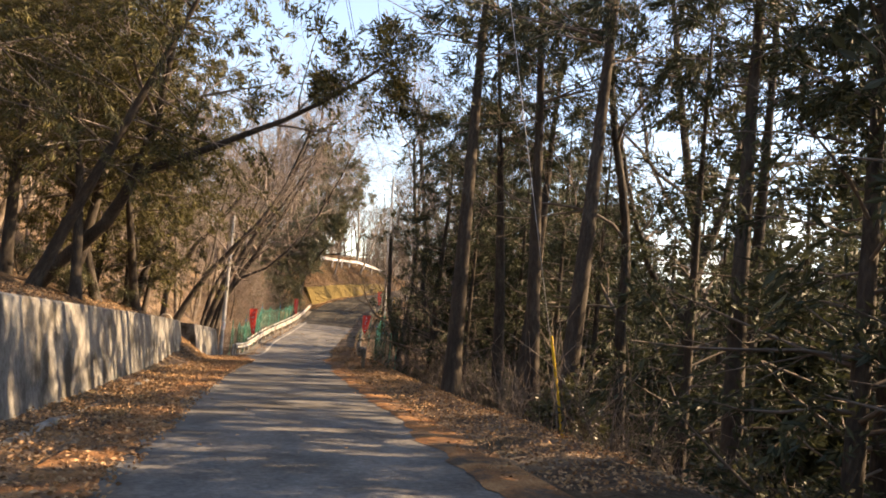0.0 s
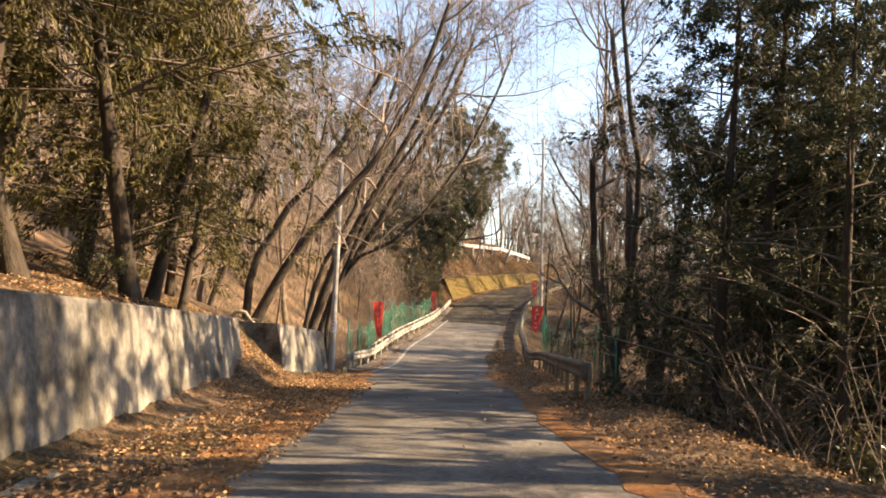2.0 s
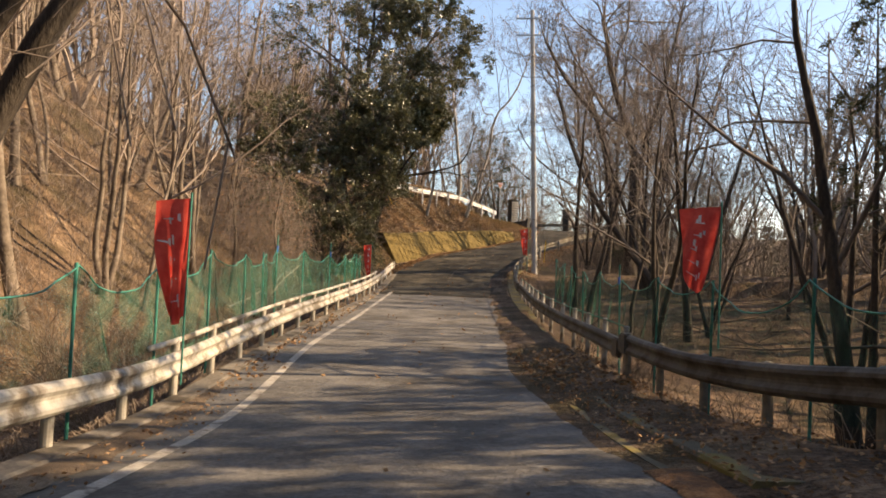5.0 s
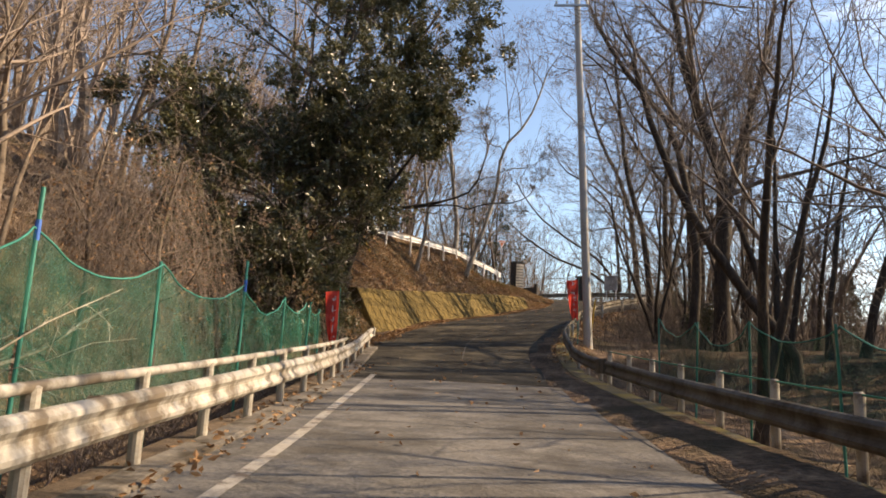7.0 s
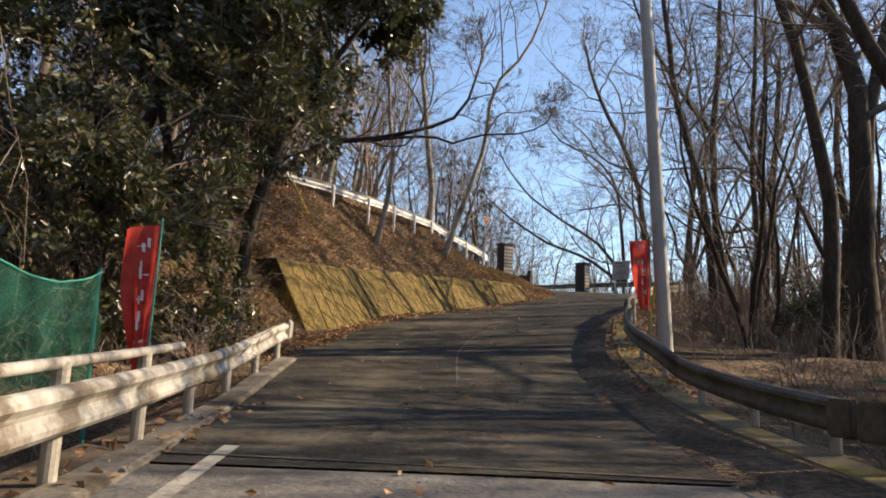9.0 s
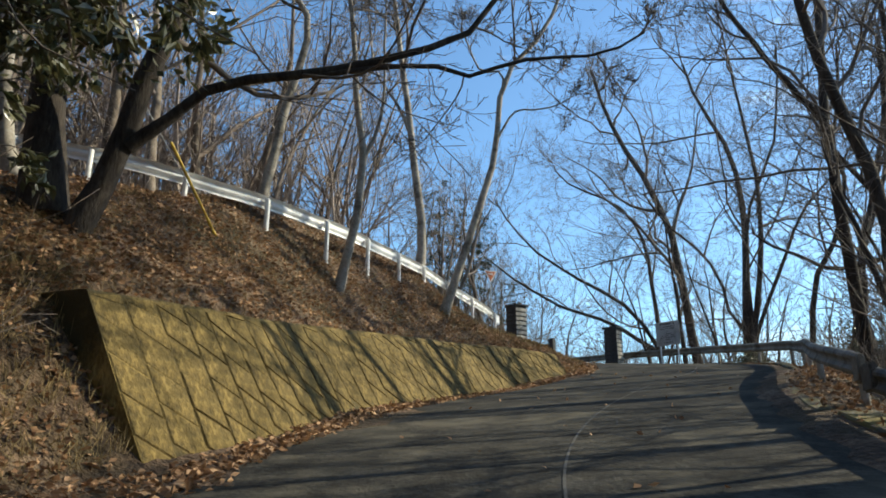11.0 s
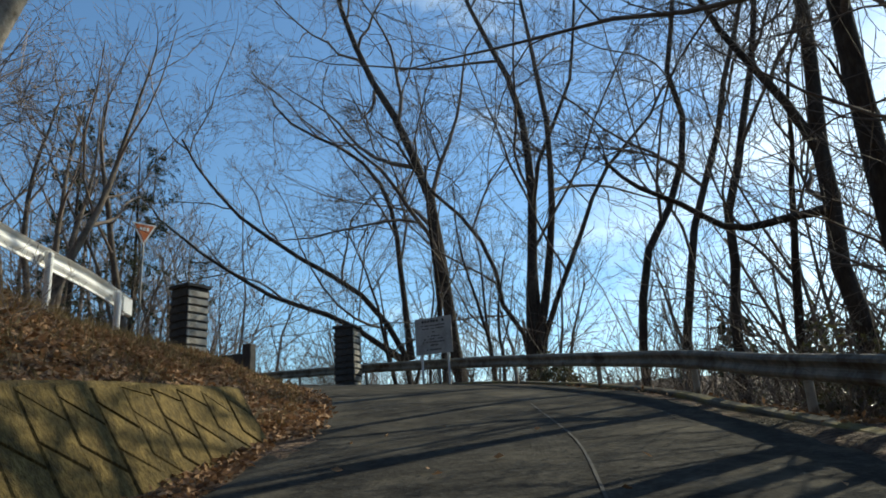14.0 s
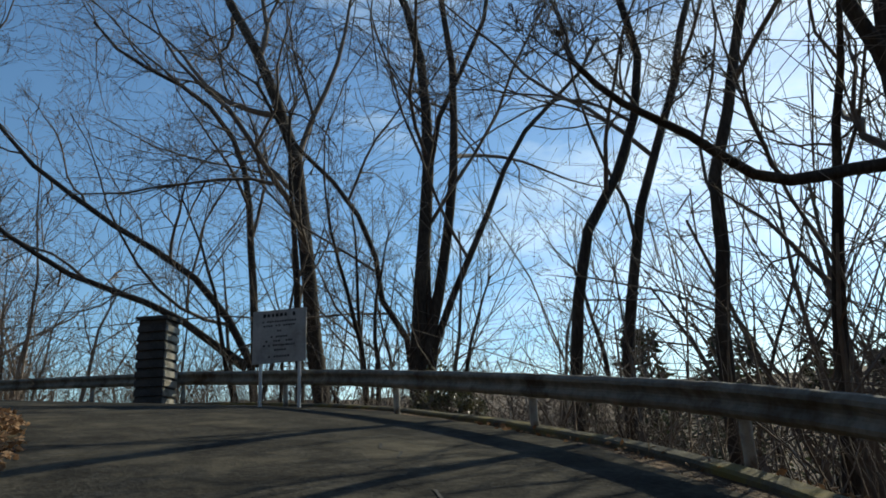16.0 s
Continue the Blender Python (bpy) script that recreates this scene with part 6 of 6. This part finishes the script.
def netting(line, step, low, high, sag, seed, label, tall=()):
    """Netting hung from poles along a line; it sags between them and billows."""
    rng = np.random.RandomState(seed)
    p = along(line, step, True)
    base = road_z(p[:, 0], p[:, 1])
    root = empty("safety_net", (p[0, 0], p[0, 1], base[0]))
    inv = Matrix.Translation((-p[0, 0], -p[0, 1], -base[0]))
    tops = base + np.interp(p[:, 1], *high) + rng.uniform(-0.08, 0.08, len(p))
    for n, (q, z, t_) in enumerate(zip(p, base, tops)):
        foot = min(gz(q[0], q[1]), z) - 0.2
        extra = 0.40 if n in tall else 0.03
        lean = rng.normal(size=2) * 0.05
        ob = part("pole", rod(bmesh.new(), (q[0], q[1], foot), (q[0] + lean[0], q[1] + lean[1], t_ + extra), 0.022, sides=8), NETPOLE, root)
        ob.matrix_parent_inverse = inv
        if n in tall:
            tp = part("tape", rod(bmesh.new(), (q[0] + lean[0], q[1] + lean[1], t_ - 0.12), (q[0] + lean[0], q[1] + lean[1], t_ + 0.08), 0.028, sides=8), BLUE, ob, "blue tape round the pole")
            tp.matrix_parent_inverse = Matrix.Identity(4)
    nx, nz = 16, 8
    for k in range(len(p) - 1):
        a, b = p[k], p[k + 1]
        d = unit(b - a)
        nrm = np.array([d[1], -d[0]])
        sg, ph = sag * rng.uniform(0.6, 1.4), rng.uniform(0, 6.28)
        verts = []
        for i in range(nx + 1):
            u = i / nx
            xy = a * (1 - u) + b * u
            zt = tops[k] * (1 - u) + tops[k + 1] * u - sg * 4 * u * (1 - u)
            zb = base[k] * (1 - u) + base[k + 1] * u + low + 0.18 * 4 * u * (1 - u) * rng.uniform(0.7, 1.1)
            for j in range(nz + 1):
                v = j / nz
                w = 0.10 * math.sin(u * 9 + ph + v * 2) * math.sin(math.pi * u) + 0.05 * math.sin(u * 21 + v * 7 + ph)
                w *= 0.4 + 0.6 * math.sin(math.pi * v)
                verts.append((*(xy + nrm * w), zb * (1 - v) + zt * v))
        faces = [(i * (nz + 1) + j, (i + 1) * (nz + 1) + j, (i + 1) * (nz + 1) + j + 1, i * (nz + 1) + j + 1) for i in range(nx) for j in range(nz)]
        ob = mesh_object("netting", verts, faces, NET, root, smooth=True)
        ob.matrix_parent_inverse = inv
        edge = np.array([verts[i * (nz + 1) + nz] for i in range(nx + 1)])
        t = Tubes()
        t.add(edge[None], np.full((1, nx + 1), 0.012), 5)
        cord = t.object("cord", NETPOLE, root)
        cord.matrix_parent_inverse = inv
    return tagged(root, label, "safety net")


netting([(-9.15, 13.6), (-9.9, 18.5), (-10.9, 25.0), (-11.9, 29.0), (-11.75, 34.5), (-12.1, 38.5), (-12.5, 41.6)], 2.6, 0.30, ([13, 20, 30, 34, 42], [1.75, 2.1, 2.15, 1.9, 1.7]), 0.30, 601, "green plastic netting hung behind the cream guardrail", tall=(0, 2, 6, 8))
netting([(1.9, 6.0), (0.5, 12.5), (-0.4, 17.5), (-1.2, 22), (-2.0, 28.4), (-2.4, 33), (-2.9, 38), (-3.2, 43)], 3.1, -0.1, ([6, 20, 43], [1.9, 1.8, 1.8]), 0.42, 602, "sagging green netting behind the grey guardrail", tall=(3, 7))


# ---- banners ----
def banner(x, y, z0, z1, w, side, seed, label, blow=0.0):
    """A narrow red cloth on a thin pole, gathered by the wind, with bars for its lettering."""
    rng = np.random.RandomState(seed)
    root = empty("banner", (x, y, z0))
    h = z1 - z0
    part("pole", rod(bmesh.new(), (0, 0, -0.9), (0, 0, h + 0.08), 0.014, sides=8), NETPOLE, root)
    nx, nz = 8, 22
    ph = rng.uniform(0, 6)

    def at(u, v, out=0.0):
        pinch = 0.42 + 0.58 * max(0.0, v) ** 0.7
        fold = 0.05 * math.sin(u * 14 + v * 3 + ph) * (1.2 - v) + 0.07 * math.sin(u * 5 + v * 6 + ph) * u
        return (side * (u * w * pinch - blow * (1 - v) ** 1.3), fold - out, v * h + 0.09 * math.sin(u * 4 + ph) * (1 - v) - 0.05 * u * v)
    verts = [at(i / nx, j / nz) for i in range(nx + 1) for j in range(nz + 1)]
    faces = [(i * (nz + 1) + j, (i + 1) * (nz + 1) + j, (i + 1) * (nz + 1) + j + 1, i * (nz + 1) + j + 1) for i in range(nx) for j in range(nz)]
    cloth = mesh_object("cloth", verts, faces, RED, root, smooth=True)
    for v in (0.84, 0.66, 0.49, 0.32, 0.16):
        for k in range(3):
            u0, v0 = rng.uniform(0.25, 0.6), v + rng.uniform(-0.04, 0.04)
            du, dv = (rng.uniform(0.05, 0.09), rng.uniform(0.05, 0.09)) if k < 2 else (rng.uniform(0.15, 0.35), rng.uniform(0.012, 0.022))
            bv = [at(a, b, 0.012) for a, b in ((u0, v0), (u0 + du, v0 + 0.01), (u0 + du, v0 + dv), (u0, v0 + dv))]
            mesh_object("mark", bv, [(0, 1, 2, 3)], WHITE, cloth, "pale worn lettering bar")
    return tagged(root, label, "banner", "red roadside banners")


banner(-8.86, 17.5, -1.75, -0.10, 0.55, -1, 1, "red cloth banner tied to a pole by the netting")
banner(-12.08, 41.9, -0.95, 0.6, 0.42, -1, 2, "faded red cloth banner behind the guardrail end")
banner(-1.40, 19.4, -1.0, 0.22, 0.60, -1, 3, "red cloth banner blown aside on its pole", -0.25)
banner(-4.75, 50.5, 0.72, 2.3, 0.48, -1, 4, "red cloth banner beside the utility pole")

# ---- gate pillars, sign, stop sign ----
STONE_DARK = surface("dark_stone", [(0.3, (0.035, 0.034, 0.033)), (0.6, (0.09, 0.085, 0.08))], 1.5, 20, 0.9, 0.5, 0.02)
# white board with the shade it stands in mixed into its grey
BOARD_SHADED = surface("shaded_board", [(0.3, (0.30, 0.30, 0.29)), (0.6, (0.46, 0.46, 0.45))], 1.2, 15, 0.6, 0.1, 0.004, (0.24, 0.23, 0.21), 1.6, (0.5, 0.7))
STONE_SUNLIT = surface("sunlit_stone", [(0.3, (0.30, 0.28, 0.24)), (0.6, (0.52, 0.49, 0.43))], 1.5, 20, 0.9, 0.5, 0.02, (0.16, 0.14, 0.11), 2.0, (0.5, 0.7))


def gate_pillar(x, y, top, turn, label):
    z0 = gz(x, y) - 0.1
    h = top - z0
    root = empty("gate_pillar", (x, y, z0), turn)
    part("core", box(bmesh.new(), (0, 0, h / 2 - 0.03), (0.72, 0.72, h - 0.06)), STONE_DARK, root)
    part("cap", box(bmesh.new(), (0, 0, h - 0.04), (0.88, 0.88, 0.10), bevel=0.015), STONE_DARK, root, "dark flat cap stone")
    n = int((h - 0.15) / 0.235)
    rng = np.random.RandomState(int(abs(x) * 10))
    for k in range(n):
        z = 0.12 + k * 0.235
        for a in range(4):
            turnm = Matrix.Rotation(a * math.pi / 2, 4, "Z")
            # the face towards the sun gets paler slabs, its sunlight set by colour
            o = part("stone", box(bmesh.new(), (0, 0, 0), (0.05 + rng.rand() * 0.02, 0.74, 0.17), bevel=0.012), STONE_SUNLIT if a == 0 else STONE_DARK, root)
            o.matrix_basis = turnm @ Matrix.Translation((0.375, 0, z))
    return tagged(root, label, "gate pillar", "pair of gate pillars")


gate_pillar(-6.90, 81.75, 7.74, -53, "stone gate pillar, slabs coloured sunlit on one face, dark cap")
gate_pillar(-1.15, 85.8, 7.28, -36, "stone gate pillar, slabs coloured sunlit on one face, dark cap")


def low_wall():
    root = empty("low_wall", (-6.0, 80.6, gz(-6.0, 80.6) - 0.1), -38)
    part("slab", box(bmesh.new(), (0, 0, 0.3), (1.5, 0.28, 0.62), bevel=0.02), STONE_DARK, root)
    part("post", box(bmesh.new(), (0.85, 0, 0.42), (0.26, 0.30, 0.90), bevel=0.02), STONE_DARK, root, "square end post")
    return tagged(root, "low dark stone wall beside the gate pillar", "wall")


low_wall()


def sign_board():
    a, b = Vector((0.317, 82.212, 0)), Vector((1.253, 81.243, 0))
    c = (a + b) / 2
    w = (b - a).length
    turn = math.degrees(math.atan2((b - a).y, (b - a).x))
    z0 = gz(c.x, c.y)
    root = empty("notice_board", (c.x, c.y, z0), turn)
    lo, hi = 5.66 - z0, 6.88 - z0
    part("panel", box(bmesh.new(), (0, 0, (lo + hi) / 2), (w, 0.03, hi - lo), bevel=0.006), BOARD_SHADED, root, "white panel greyed for the shade on it")
    for x in (-0.36 * w, 0.36 * w):
        part("post", rod(bmesh.new(), (x, 0.05, -0.3), (x, 0.05, hi - 0.1), 0.04, sides=12), WHITE, root)
    ink = BLACK
    rng = np.random.RandomState(4)
    for k, (zz, n, wd, hh) in enumerate(((0.90, 8, 0.085, 0.09), (0.78, 14, 0.05, 0.045), (0.70, 13, 0.05, 0.045), (0.60, 2, 0.05, 0.045), (0.49, 7, 0.05, 0.045), (0.41, 11, 0.05, 0.045), (0.33, 13, 0.05, 0.045), (0.24, 6, 0.05, 0.045), (0.12, 8, 0.055, 0.05))):
        span = n * wd * 1.25
        for i in range(n):
            if rng.rand() < 0.12:
                continue
            x = -span / 2 + (i + 0.5) * wd * 1.25
            bm = box(bmesh.new(), (x, -0.0185, lo + zz * (hi - lo)), (wd * rng.uniform(0.7, 0.95), 0.003, hh * rng.uniform(0.8, 1.0)))
            part("mark", bm, ink, root)
    return tagged(root, "white notice board with dark lettering by the guardrail", "notice board")


sign_board()


def stop_sign():
    x, y = -8.24, 81.0
    z0 = gz(x, y)
    root = empty("road_sign", (x, y, z0), 25)
    h = 9.42 - z0
    part("pole", rod(bmesh.new(), (0, 0.04, -0.3), (0, 0.04, h - 0.05), 0.035, sides=12), RAIL, root)
    bm = bmesh.new()
    tri = [(-0.36, 0, h), (0.36, 0, h), (0, 0, h - 0.66)]
    vs = [bm.verts.new(v) for v in tri] + [bm.verts.new((a, b + 0.012, c)) for a, b, c in tri]
    for f in ((0, 2, 1), (3, 4, 5), (0, 1, 4, 3), (1, 2, 5, 4), (2, 0, 3, 5)):
        bm.faces.new([vs[k] for k in f])
    part("plate", bm, WHITE, root)
    bm = bmesh.new()
    for f in [[(-0.29, -0.004, h - 0.04), (0, -0.004, h - 0.57), (0.29, -0.004, h - 0.04)]]:
        bm.faces.new([bm.verts.new(v) for v in f])
    part("field", bm, STOP_RED, root, "faded orange-red field")
    for k in range(3):
        part("mark", box(bmesh.new(), (-0.10 + k * 0.10, -0.007, h - 0.17), (0.07, 0.002, 0.10)), WHITE, root)
    return tagged(root, "faded orange-red triangular road sign on a pole", "road sign")


stop_sign()

# ---- road joints and cracks ----
TAR = surface("dark_joint", [(0.3, (0.02, 0.019, 0.018)), (0.6, (0.05, 0.048, 0.045))], 3.0, 30, 0.9, 0.2, 0.005)
JOINT = surface("pale_joint", [(0.3, (0.05, 0.047, 0.042)), (0.6, (0.115, 0.108, 0.096))], 3.0, 30, 0.9, 0.2, 0.005)
ribbon("road_joint", [(-8.9, 46.5), (-8.95, 50.5), (-8.33, 54.3), (-6.9, 58.6), (-5.1, 62.9), (-2.83, 67.3), (-1.2, 71.5)], 0.03, JOINT, 0.022, "pale joint between two strips of paving", "road joint")
ribbon("road_joint", [(-11.7, 40.8), (-8.8, 40.9), (-5.9, 41.0)], 0.06, JOINT, 0.022, "pale joint across the road", "road joint")
ribbon("road_crack", [(-0.75, 73.0), (-0.50, 73.4), (-0.62, 73.7), (-0.35, 74.2)], 0.035, TAR, 0.022, "short dark crack in the paving", "road crack")
ribbon("road_crack", [(-8.35, 54.3), (-7.7, 55.0), (-7.4, 56.3)], 0.025, TAR, 0.022, "thin dark crack in the paving", "road crack")
wall_blocks()
